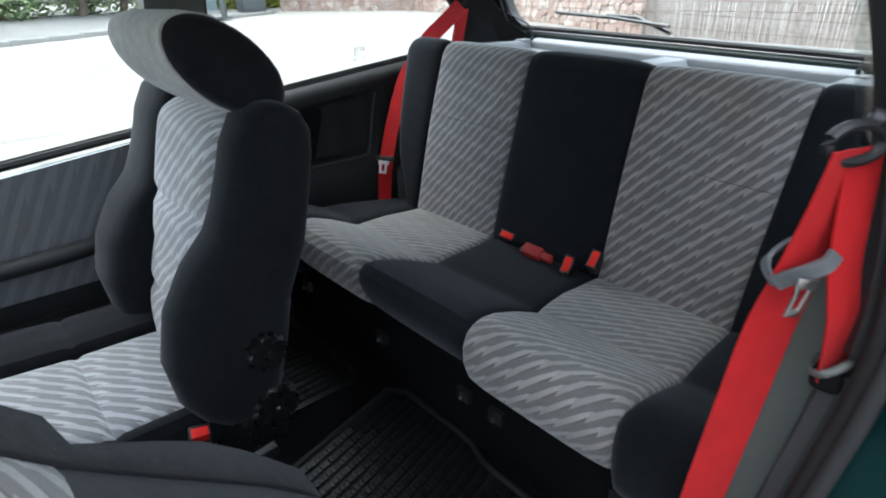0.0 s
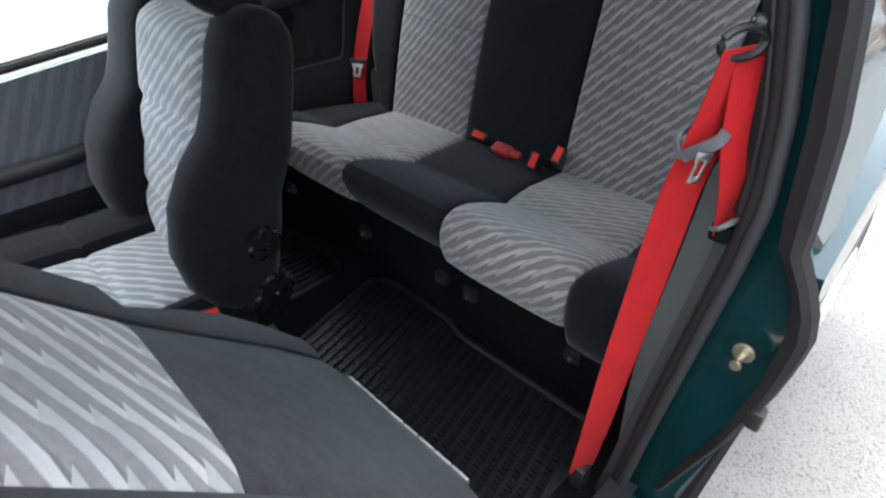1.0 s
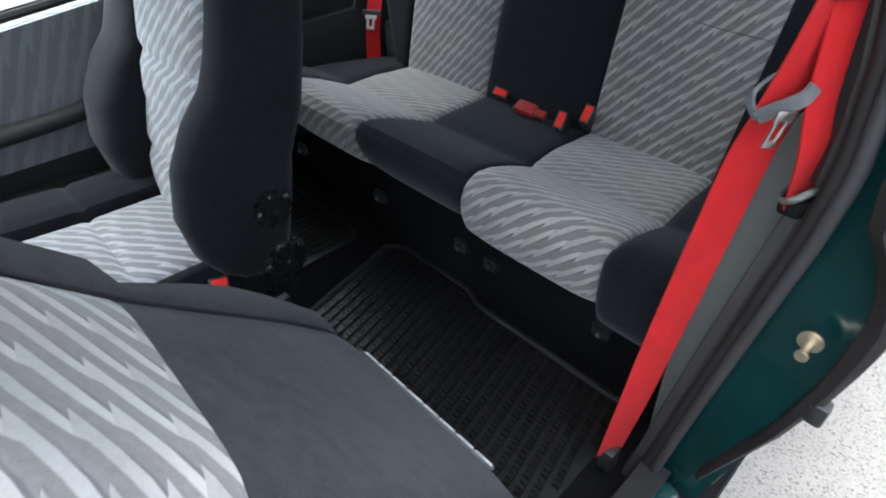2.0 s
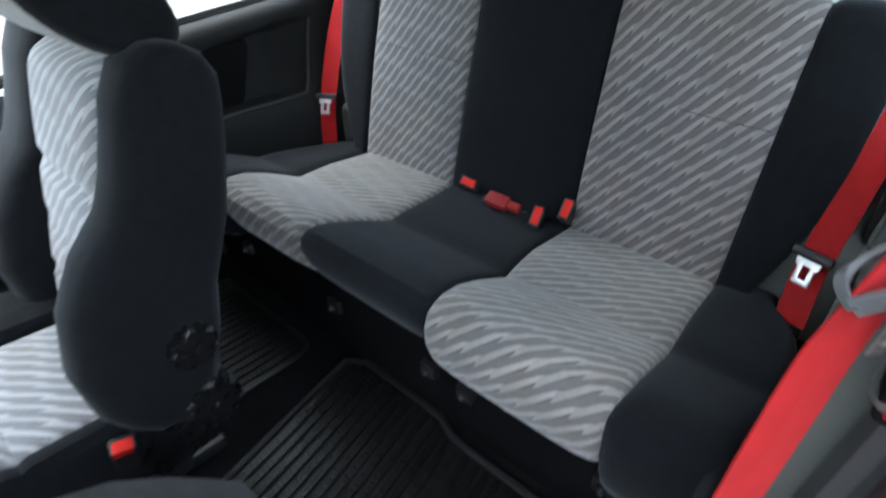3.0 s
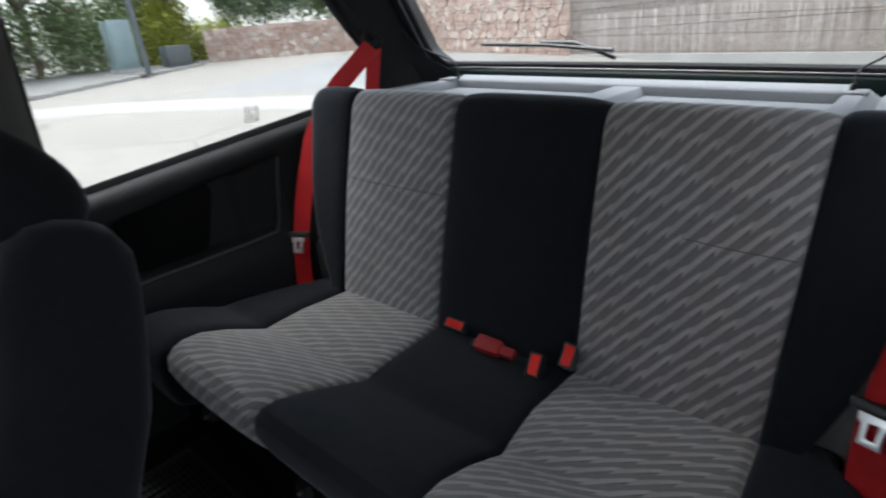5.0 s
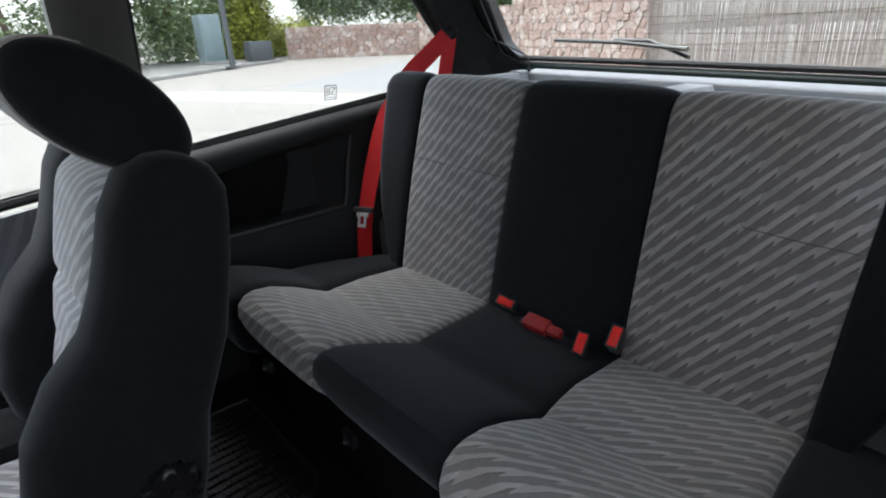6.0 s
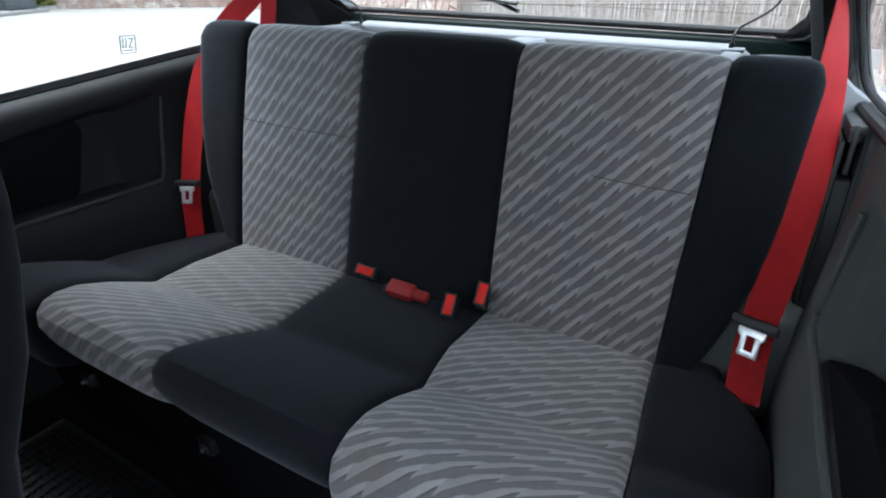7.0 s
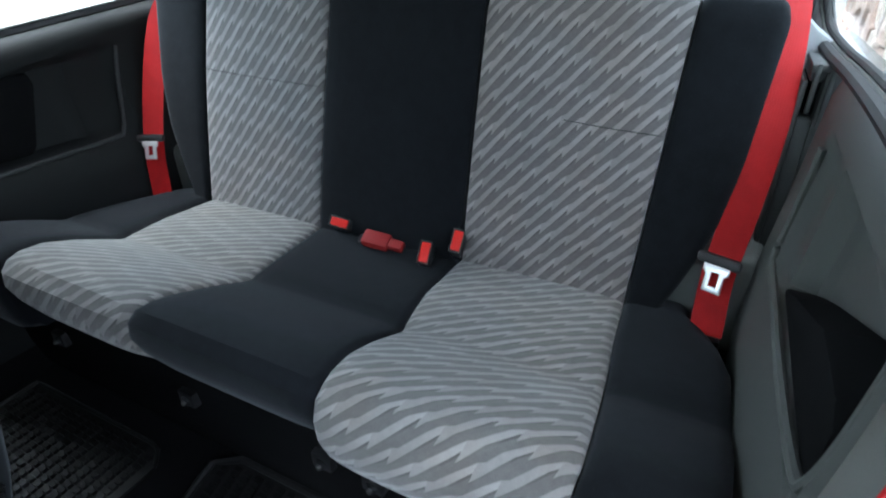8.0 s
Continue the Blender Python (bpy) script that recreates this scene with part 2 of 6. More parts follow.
def part(name, bm, material, parent, label="", smooth=True, kind=""):
    """Link a bmesh as one mesh object under a thing or a part (world coordinates)."""
    me = bpy.data.meshes.new(name)
    bmesh.ops.recalc_face_normals(bm, faces=bm.faces)
    bm.to_mesh(me)
    bm.free()
    me.materials.append(material)
    if smooth:
        me.shade_smooth()
        me.set_sharp_from_angle(angle=radians(38))
    ob = new(name, me)
    if parent is not None:
        ob.parent = parent
        off = parent.location
        if parent.parent is None:
            ob.matrix_parent_inverse = Matrix.Translation(-off)
    if label:
        ob["label"] = label
    if kind:
        ob["kind"] = kind
    return ob


def single(name, bm, material, label, category, group="", kind="", smooth=True):
    return tagged(part(name, bm, material, None, "", smooth), label, category, group, kind)


def loft(rings, uvs=None, caps=True, bm=None, closed=True):
    """Skin a row of rings of points; uvs go with the points."""
    bm = bm or bmesh.new()
    lay = bm.loops.layers.uv.verify() if uvs else None
    vs = [[bm.verts.new(p) for p in r] for r in rings]
    n = len(rings[0])
    for i in range(len(rings) - 1):
        for j in range(n if closed else n - 1):
            k = (j + 1) % n
            f = bm.faces.new((vs[i][j], vs[i + 1][j], vs[i + 1][k], vs[i][k]))
            if uvs:
                for lp, (a, b) in zip(f.loops, ((i, j), (i + 1, j), (i + 1, k), (i, k))):
                    lp[lay].uv = uvs[a][b]
    if caps and closed:
        for r, i in ((vs[0], 0), (vs[-1], -1)):
            f = bm.faces.new(r)
            if uvs:
                for lp, uv in zip(f.loops, uvs[i]):
                    lp[lay].uv = uv
    return bm


def curve_pts(pts, n=8):
    """A smooth line through points (Catmull-Rom)."""
    p = [Vector(q) for q in pts]
    p = [2 * p[0] - p[1]] + p + [2 * p[-1] - p[-2]]
    out = []
    for i in range(1, len(p) - 2):
        for k in range(n):
            t = k / n
            a, b, c, d = p[i - 1], p[i], p[i + 1], p[i + 2]
            out.append(0.5 * ((2 * b) + (c - a) * t + (2 * a - 5 * b + 4 * c - d) * t * t + (3 * b - a - 3 * c + d) * t ** 3))
    return out + [p[-2]]


def tube(pts, radius, sides=8, bm=None, flat=1.0):
    """A round bar along points; flat squeezes it."""
    pts = [Vector(p) for p in pts]
    rings = []
    up = Vector((0.13, 0.21, 0.97))
    for i, p in enumerate(pts):
        d = (pts[min(i + 1, len(pts) - 1)] - pts[max(i - 1, 0)]).normalized()
        a = d.cross(up).normalized()
        b = d.cross(a)
        rings.append([p + a * radius * math.cos(2 * math.pi * k / sides) + b * flat * radius * math.sin(2 * math.pi * k / sides)
                      for k in range(sides)])
    return loft(rings, bm=bm)


def box(lo, hi, bevel=0.0, seg=2, m=None, bm=None):
    """A box between two corners with rounded edges."""
    own = bmesh.new()
    lo, hi = Vector(lo), Vector(hi)
    c, s = (lo + hi) / 2, hi - lo
    bmesh.ops.create_cube(own, size=1, matrix=Matrix.Translation(c) @ Matrix.Diagonal((*s, 1)))
    if bevel:
        bmesh.ops.bevel(own, geom=own.edges[:], offset=bevel, segments=seg, affect='EDGES', profile=0.5)
    if m is not None:
        bmesh.ops.transform(own, matrix=m, verts=own.verts)
    if bm is None:
        return own
    return merge(bm, own)


def merge(bm, other):
    me = bpy.data.meshes.new("tmp")
    other.to_mesh(me)
    other.free()
    bm.from_mesh(me)
    bpy.data.meshes.remove(me)
    return bm


def prism(outline, axis, a, b, bevel=0.0):
    """An outline in two axes drawn out along the third from a to b."""
    bm = bmesh.new()

    def p3(p, c):
        return {"x": (c, p[0], p[1]), "y": (p[0], c, p[1]), "z": (p[0], p[1], c)}[axis]
    va = [bm.verts.new(p3(p, a)) for p in outline]
    vb = [bm.verts.new(p3(p, b)) for p in outline]
    n = len(outline)
    bm.faces.new(va)
    bm.faces.new(vb[::-1])
    for i in range(n):
        bm.faces.new((va[i], vb[i], vb[(i + 1) % n], va[(i + 1) % n]))
    if bevel:
        bmesh.ops.recalc_face_normals(bm, faces=bm.faces)
        bmesh.ops.bevel(bm, geom=bm.edges[:], offset=bevel, segments=2, affect='EDGES', profile=0.5)
    return bm


def disc(center, normal, radius, depth, seg=20, bevel=0.0, bm=None):
    own = bmesh.new()
    m = Matrix.Translation(center) @ Vector(normal).to_track_quat('Z', 'Y').to_matrix().to_4x4()
    bmesh.ops.create_cone(own, cap_ends=True, segments=seg, radius1=radius, radius2=radius, depth=depth, matrix=m)
    if bevel:
        bmesh.ops.bevel(own, geom=[e for e in own.edges if len(e.link_faces) == 2 and e.calc_face_angle(0) > 0.8],
                        offset=bevel, segments=2, affect='EDGES')
    return own if bm is None else merge(bm, own)


def lerp(table, x):
    """Straight-line reading of a table of (x, y)."""
    if x <= table[0][0]:
        return table[0][1]
    for (a, p), (b, q) in zip(table, table[1:]):
        if x <= b:
            return p + (q - p) * (x - a) / (b - a)
    return table[-1][1]


def ribbon(pts, width_dirs, width=0.047, thick=0.0016, n=8):
    """A belt strap: a flat strip along points, its width direction given at each point."""
    line = curve_pts(pts, n)
    dirs = curve_pts(width_dirs, n)
    rings, uvs, s = [], [], 0.0
    for i, p in enumerate(line):
        d = (line[min(i + 1, len(line) - 1)] - line[max(i - 1, 0)]).normalized()
        w = (dirs[i] - d * dirs[i].dot(d)).normalized()
        t = d.cross(w).normalized()
        if i:
            s += (p - line[i - 1]).length
        ring, uv = [], []
        for k, h in ((-0.5, -0.5), (-0.25, -0.5), (0, -0.5), (0.25, -0.5), (0.5, -0.5), (0.5, 0.5), (0, 0.5), (-0.5, 0.5)):
            ring.append(p + w * k * width + t * h * thick)
            uv.append(((k + 0.5) * width, s))
        rings.append(ring)
        uvs.append(uv)
    return loft(rings, uvs)


def pad(profile, left, right, nu=12, puff=0.012, inner=None, uvscale=1.0, edge=0.012):
    """An upholstered panel. profile: points (y, z) along its face and then round its back; left, right: its x at each face
    point. puff swells the face between the side seams; inner counts the face points."""
    n = len(profile)
    inner = inner or n
    s = [0.0]
    for (a, b), (c, d) in zip(profile, profile[1:]):
        s.append(s[-1] + math.hypot(c - a, d - b))
    nrm = []
    for j in range(n):
        a, b = profile[max(j - 1, 0)], profile[min(j + 1, n - 1)]
        ty, tz = b[0] - a[0], b[1] - a[1]
        ln = math.hypot(ty, tz) or 1
        nrm.append((-tz / ln, ty / ln))
    rings, uvs = [], []
    us = [0, 0.012, 0.04] + [0.04 + 0.92 * k / nu for k in range(1, nu)] + [0.96, 0.988, 1]
    for u in us:
        ring, uv = [], []
        e = min(u, 1 - u)
        for j, (y, z) in enumerate(profile):
            x = left[j] + (right[j] - left[j]) * u
            w = abs(right[j] - left[j])
            swell = 0.0
            if j < inner:
                swell = puff * (1 - abs(2 * u - 1) ** 5) - edge * max(0, 1 - e * w / 0.010) ** 2
            ring.append((x, y + nrm[j][0] * swell, z + nrm[j][1] * swell))
            uv.append((x * uvscale, s[j] * uvscale))
        rings.append(ring)
        uvs.append(uv)
    return loft(rings, uvs)


def skew(ob, k=0.034, z0=None, z1=None):
    """Shear that fits parts to the camera's view: lower each point by its x; from z0 up to z1 the effect grows."""
    for o in (ob, *ob.children_recursive):
        if o.type == 'MESH':
            for v in o.data.vertices:
                g = 1.0 if z0 is None else min(1, max(0, (v.co.z - z0) / (z1 - z0)))
                v.co.z -= k * v.co.x * g
    return ob


def seam(pts, radius=0.0022):
    return tube(curve_pts(pts, 6), radius, 6)

# ---- the car's shell ----
car = thing("car", "dark green three-door hatchback with its driver's door open", "car")


def sill_z(y):
    """Height of the window sill, rising slowly to the back."""
    return 0.925 + 0.121 * y


def glass_x(z):
    """Half width of the side glass: the sides lean in above the sill."""
    return 0.715 - 0.33 * (z - 0.95) * 0.8


# floor with the centre tunnel
def floor_pan():
    xs = [-0.74, -0.66, -0.64, -0.20, -0.15, -0.10, -0.05, 0.02, 0.07, 0.11, 0.16, 0.60, 0.64, 0.68, 0.76]
    hump = [0.36, 0.36, 0.288, 0.288, 0.31, 0.375, 0.40, 0.40, 0.375, 0.31, 0.288, 0.288, 0.292, 0.36, 0.36]
    ys = [-2.0, -1.6, -1.2, -0.95, -0.85, -0.7, -0.55, -0.42, -0.36, 0.60]
    rings = []
    for y in ys:
        sink = lerp([(-1.2, 1.0), (-0.95, 0.9), (-0.85, 0.0), (0.6, 0.0)], y)
        ring = []
        for x, z in zip(xs, hump):
            zz = z if abs(x) > 0.6 else 0.288 + (z - 0.288) * sink
            ring.append((x, y, zz))
        ring += [(x, y, 0.24) for x in (xs[-1], xs[0])]
        rings.append(ring)
    return loft(rings)


part("floor_pan", floor_pan(), CARPET, car, "black carpet over the floor and tunnel")

# carpeted riser below the rear bench
part("bench_riser", prism([(-0.383, 0.29), (-0.395, 0.36), (-0.40, 0.44), (-0.405, 0.525), (-0.05, 0.47), (0.08, 0.47), (0.1, 0.29)],
                          "x", -0.66, 0.66, 0.008), CARPET, car, "black carpeted riser under the bench")


# rear side trims: moulded panels with a long pocket
def side_trim(sx, pocket_deep, rear=0.34, inner=((0.34, 0.655), (0.52, 0.648), (0.60, 0.648), (0.665, 0.652), (0.70, 0.668), (0.80, 0.680), (0.90, 0.676),
                                                 (0.93, 0.676), (0.95, 0.684), (0.965, 0.70)), pocket=(-0.425, -0.012, 0.698, 0.893)):
    bm = bmesh.new()
    ys = [-0.56, -0.54, -0.49, -0.468, -0.455, -0.443, -0.43, -0.41, -0.395, -0.38, -0.34, -0.28, -0.22, -0.17, -0.155, -0.14, -0.125, -0.10,
          -0.07, -0.05, -0.038, -0.026, -0.012, 0.0, 0.025, 0.045, 0.05, 0.10, 0.18, 0.26, 0.34]
    ys = [y for y in ys if y <= rear and (sx < 0 or y > -0.52)]
    zs = [0.34, 0.45, 0.52, 0.58, 0.64, 0.672, 0.688, 0.698, 0.706, 0.716, 0.73, 0.76, 0.79, 0.82, 0.845, 0.865, 0.875,
          0.884, 0.893, 0.905, 0.92, 0.94, 0.955, 0.965]
    grid = []
    for y in ys:
        row = []
        rise = sill_z(y) - sill_z(-0.1)
        for z in zs:
            base = lerp(inner, z) + (0.004 if y == rear and rear < 0.1 else 0.0)
            # pocket with rounded corners
            zt = pocket[3] + 0.03 * (y + 0.1)
            dy = min(y - pocket[0], pocket[1] - y)
            dz = min(z - pocket[2] - (0.06 * (pocket[1] - y) if rear < 0.1 else 0.0), zt - z)
            d = min(dy, dz)
            if dy < 0.03 and dz < 0.03 and dy > 0 and dz > 0:
                d = 0.03 - math.hypot(0.03 - dy, 0.03 - dz)
            t = min(1, max(0, d / 0.018 if rear > 0.1 or d < dz else d / 0.009))
            t = t * t * (3 - 2 * t)
            q = min(1, max(0, (-0.125 - y) / 0.02))
            depth = 0.014 + (pocket_deep - 0.014) * q * q * (3 - 2 * q)
            x = base + depth * t
            if rear < 0.1:
                row.append((sx * x, y, z if z < 0.9 else 0.9 + (z - 0.9) * 0.5))
            else:
                row.append((sx * x, y, min(z, 0.9 + (z - 0.9) * 0.65) + (rise if z > 0.9 else rise * max(0, (z - 0.7) / 0.2))))
        grid.append(row)
    rings = []
    for row in grid:
        y = row[0][1]
        rings.append(row + [(sx * 0.72, y, row[-1][2] + 0.001), (sx * 0.785, y, 0.86), (sx * 0.785, y, 0.6), (sx * 0.745, y, 0.34)])
    return loft(rings, bm=bm)


# Left trim is coloured much darker than the right for the shade on it.
trim_l = part("side_trim", side_trim(-1, 0.030), DARK_TRIM, car, "grained plastic side trim with a long pocket, darkened for shade")
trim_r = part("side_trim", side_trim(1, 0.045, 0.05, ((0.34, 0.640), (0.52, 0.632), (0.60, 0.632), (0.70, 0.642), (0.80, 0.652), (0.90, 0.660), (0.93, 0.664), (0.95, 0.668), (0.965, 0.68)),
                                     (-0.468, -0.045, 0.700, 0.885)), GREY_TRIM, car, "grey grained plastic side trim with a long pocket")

# black sheets that stand in for the shade at the deep end of each pocket
part("pocket_liner", prism([(-0.412, 0.712), (-0.235, 0.708), (-0.222, 0.725), (-0.185, 0.842), (-0.19, 0.866), (-0.412, 0.866)], "x", -0.715, -0.690, 0.010), SHADE_BLACK, trim_l, "matt black sheet for the shade in the pocket")
part("pocket_liner", prism([(-0.448, 0.725), (-0.452, 0.79), (-0.43, 0.803), (-0.34, 0.800), (-0.21, 0.748), (-0.12, 0.708)], "x", 0.652, 0.715, 0.006), SHADE_BLACK, trim_r, "matt black sheet for the shade in the pocket")

# rounded lips along the pocket edges; the left one paled for its highlight
lip = [(-0.665, -0.53, 0.690), (-0.668, -0.40, 0.696), (-0.669, -0.22, 0.699), (-0.670, -0.07, 0.702), (-0.671, -0.050, 0.712), (-0.674, -0.038, 0.745), (-0.678, -0.022, 0.82), (-0.677, -0.006, 0.89)]
part("pocket_lip", tube(curve_pts(lip, 5), 0.0045, 8), MID_TRIM, trim_l, "pocket lip, lightened for the highlight along it")
lip = [(0.662, -0.470, 0.87), (0.656, -0.470, 0.80), (0.650, -0.462, 0.748), (0.647, -0.44, 0.733), (0.644, -0.32, 0.718), (0.643, -0.15, 0.708), (0.642, -0.07, 0.704), (0.644, -0.048, 0.722), (0.650, -0.045, 0.78), (0.656, -0.05, 0.86)]
part("pocket_lip", tube(curve_pts(lip, 5), 0.0055, 8), GREY_TRIM, trim_r, "rounded grey pocket lip")

# wheel arch covers between bench and side trim
for sx in (-1, 1):
    part("wheel_arch_cover", box((min(sx * 0.50, sx * 0.655), 0.035, 0.47), (max(sx * 0.50, sx * 0.655), 0.34, 0.655), 0.025, 3), ARCH, car, "grey plastic wheel arch cover")


# rear quarter ledges beside the shelf, with a grille
def ledge(sx):
    return prism([(sx * 0.490, 0.70), (sx * 0.490, 0.982), (sx * 0.500, 0.987), (sx * 0.628, 0.990), (sx * 0.645, 0.975), (sx * 0.735, 0.925), (sx * 0.735, 0.70)], "y", 0.215, 0.545, 0.005)


for sx in (-1, 1):
    lg = part("quarter_ledge", ledge(sx), LEDGE_GREY, car, "grey plastic ledge beside the parcel shelf")
    part("inset_panel", box((min(sx * 0.522, sx * 0.61), 0.29, 0.986), (max(sx * 0.522, sx * 0.61), 0.50, 0.9925), 0.0015, 1), LEDGE_DARK, lg, "dark inset panel of the ledge")
    skew(lg)

# bracket on the right trim
tower = part("belt_tower", box((0.656, 0.104, 0.58), (0.72, 0.199, 0.916), 0.003, 2), TOWER, car, "dark plastic moulding with a belt slot")
for nm, lo, hi in (("tower_wall", (0.630, 0.104, 0.58), (0.637, 0.199, 0.905)), ("slot_lintel", (0.637, 0.104, 0.904), (0.656, 0.199, 0.924)),
                   ("tower_foot", (0.637, 0.104, 0.58), (0.656, 0.199, 0.852)), ("tower_cap", (0.636, 0.100, 0.916), (0.672, 0.205, 0.927))):
    part(nm, box(lo, hi, 0.003, 2), TOWER, tower)
# Black box fills the slot in place of the shade inside it.
part("belt_slot", box((0.636, 0.135, 0.851), (0.657, 0.196, 0.905), 0.002, 1), SHADE_BLACK, tower, "black box for the shade in the slot")
for k, x in enumerate((0.642, 0.660)):
    part("slot_guide", box((x, 0.098, 0.862 - 0.02 * k), (x + 0.006, 0.106, 0.928 - 0.006 * k), 0.002, 2), TOWER, tower)


# body sides: outer skin in green, with openings for the glass
def outer_x(z):
    return lerp([(0.20, 0.70), (0.30, 0.735), (0.45, 0.76), (0.57, 0.785), (0.74, 0.806), (0.80, 0.812), (0.88, 0.806),
                 (0.915, 0.775), (0.955, 0.742), (1.13, 0.705), (1.30, 0.655), (1.36, 0.62)], z) - 0.006


def strip_skin(sx, zs, y0, y1, inset=0.03, steps=6):
    """A stretch of body side between two lines, with thickness."""
    rings = []
    for k in range(steps + 1):
        y = y0 + (y1 - y0) * k / steps
        zz = [z(y) if callable(z) else min(z, sill_z(y) - 0.016 - 0.004 * (len(zs) - i)) for i, z in enumerate(zs)]
        waist = 0.03 * max(0.0, y + 0.50) if sx > 0 else 0.0
        ring = [(sx * (outer_x(z) - waist), y, z) for z in zz] + [(sx * (outer_x(z) - inset - waist), y, z) for z in reversed(zz)]
        rings.append(ring)
    return loft(rings)


LOW = [0.20, 0.30, 0.45, 0.57, 0.66, 0.74, 0.80, 0.84, 0.86]
part("rear_quarter", strip_skin(1, LOW + [lambda y: min(sill_z(y) - 0.012, 0.898)], -0.535, 0.70), GREEN, car, "glossy dark green rear quarter")
part("rear_quarter", strip_skin(-1, LOW + [lambda y: sill_z(y) - 0.012], -0.568, 0.70), GREEN, car, "glossy dark green rear quarter")
part("front_wing", strip_skin(1, LOW, -2.0, -1.72), GREEN, car)


# roof and headliner
def roof(z, inset, thick):
    rings = []
    for y in (-1.45, -1.2, -0.8, -0.3, 0.1, 0.30, 0.37):
        drop = 0.05 * max(0, (y - 0.1) / 0.3) ** 2 + 0.05 * max(0, (-0.9 - y) / 0.5) ** 2
        top = []
        bot = []
        for k in range(13):
            u = -1 + k / 6
            x = u * (0.62 - inset)
            zz = z - drop - 0.045 * u * u
            top.append((x, y, zz))
            bot.append((x, y, zz - thick))
        rings.append(top + bot[::-1])
    return loft(rings)


part("roof", roof(1.42, 0.0, 0.012), GREEN, car, "dark green steel roof")
part("headliner", roof(1.402, 0.01, 0.012), HEADLINER, car, "pale grey felt headliner")
for sx in (-1, 1):
    rings = []
    for y in (-1.42, -1.0, -0.5, 0.0, 0.42):
        rings.append([(sx * a, y, b) for a, b in ((0.665, 1.29), (0.60, 1.375), (0.55, 1.365), (0.615, 1.275))])
    part("roof_rail", loft(rings), BLACK_PLASTIC, car, "black roof rail")


# pillars: each a slanting bar between sill and roof
def pillar(sx, y_low, y_high, wl, wh, z0, z1=1.33, depth=0.055, out=0.0):
    rings = []
    for k in range(9):
        t = k / 8
        z = z0 + (z1 - z0) * t
        y = y_low + (y_high - y_low) * t
        w = wl + (wh - wl) * t
        xo = glass_x(z) + 0.012 + out
        xi = xo - depth
        ring = []
        for cx, cy in ((xo, -1), (xo, 1), (xi + 0.015, 1), (xi, 0.6), (xi, -0.6), (xi + 0.015, -1)):
            ring.append((sx * cx, y + cy * w / 2, z))
        rings.append(ring)
    return loft(rings)


part("b_pillar_trim", pillar(-1, -0.558, -0.563, 0.13, 0.13, 0.90), GREY_TRIM, car, "grey plastic trim of the pillar")
part("pillar_seal", tube([(-glass_x(z) + 0.020, -0.492 - 0.012 * (z - 0.9), z) for z in (0.90, 1.0, 1.1, 1.2, 1.33)], 0.007, 8), SEAL, car, "black rubber seal along the pillar")


def left_rear_lining():
    """Black lining from the rear edge of the quarter window to the tailgate opening; its foot flares over the ledge."""
    rings = []
    for z, front, mid, rear in ((0.96, 0.385, -0.640, -0.520), (1.02, 0.387, -0.640, -0.520), (1.05, 0.385, -0.648, -0.560), (1.08, 0.366, -0.652, -0.610), (1.12, 0.333, -0.652, -0.622),
                                (1.18, 0.268, -0.645, -0.622), (1.25, 0.20, -0.630, -0.61), (1.34, 0.11, -0.60, -0.59)):
        xo = -glass_x(z)
        gate = 0.572 - 0.80 * (z - 1.032)
        rings.append([(xo - 0.006, front, z), (xo + 0.010, front - 0.002, z), (xo + 0.022, front + 0.008, z), (mid, front + 0.045, z), (mid + 0.012, (front + gate) / 2 + 0.02, z),
                      (rear, gate - 0.02, z), (rear - 0.02, gate + 0.02, z), (xo - 0.006, gate + 0.02, z)])
    return loft(rings)


part("c_pillar_trim", left_rear_lining(), PILLAR, car, "black trimmed rear pillar")
part("c_pillar_trim", pillar(1, 0.47, 0.38, 0.26, 0.20, 0.93, depth=0.07, out=-0.062), PILLAR, car, "black trimmed rear pillar")
part("a_pillar", pillar(1, -1.95, -1.42, 0.08, 0.06, 0.86), GREEN, car)
part("a_pillar", pillar(-1, -1.95, -1.42, 0.08, 0.06, 0.86), GREEN, car)


# side glass
def side_pane(sx, y0, y1, z_top=1.30, inward=0.0):
    rings = []
    for k in range(7):
        y = y0 + (y1 - y0) * k / 6
        zb = sill_z(y) - 0.01
        rings.append([(sx * (glass_x(zb) - inward + o), y, zb) for o in (0.0, 0.004)] +
                     [(sx * (glass_x(z_top) - inward + o), y, z_top) for o in (0.004, 0.0)])
    return loft(rings)


def clear(ob):
    ob.visible_shadow = False
    return ob


q_l = clear(part("quarter_window", side_pane(-1, -0.49, 0.42), GLASS, car, "clear quarter window glass"))
q_r = clear(part("quarter_window", side_pane(1, -0.49, 0.33, inward=0.028), GLASS, car, "clear quarter window glass"))


def sill_seal(sx, y0, y1, dx, dz, r, flat=1.0):
    pts = []
    for k in range(9):
        y = y0 + (y1 - y0) * k / 8
        z = sill_z(y)
        pts.append((sx * (glass_x(z) + dx), y, z + dz))
    return tube(pts, r, 8, flat=flat)


part("window_seal", sill_seal(-1, -0.50, 0.39, -0.006, 0.034, 0.011), SEAL, q_l, "black rubber window seal")
part("bright_bead", sill_seal(-1, -0.50, 0.385, -0.013, 0.044, 0.0018), GREY_TRIM, q_l, "thin grey bead")
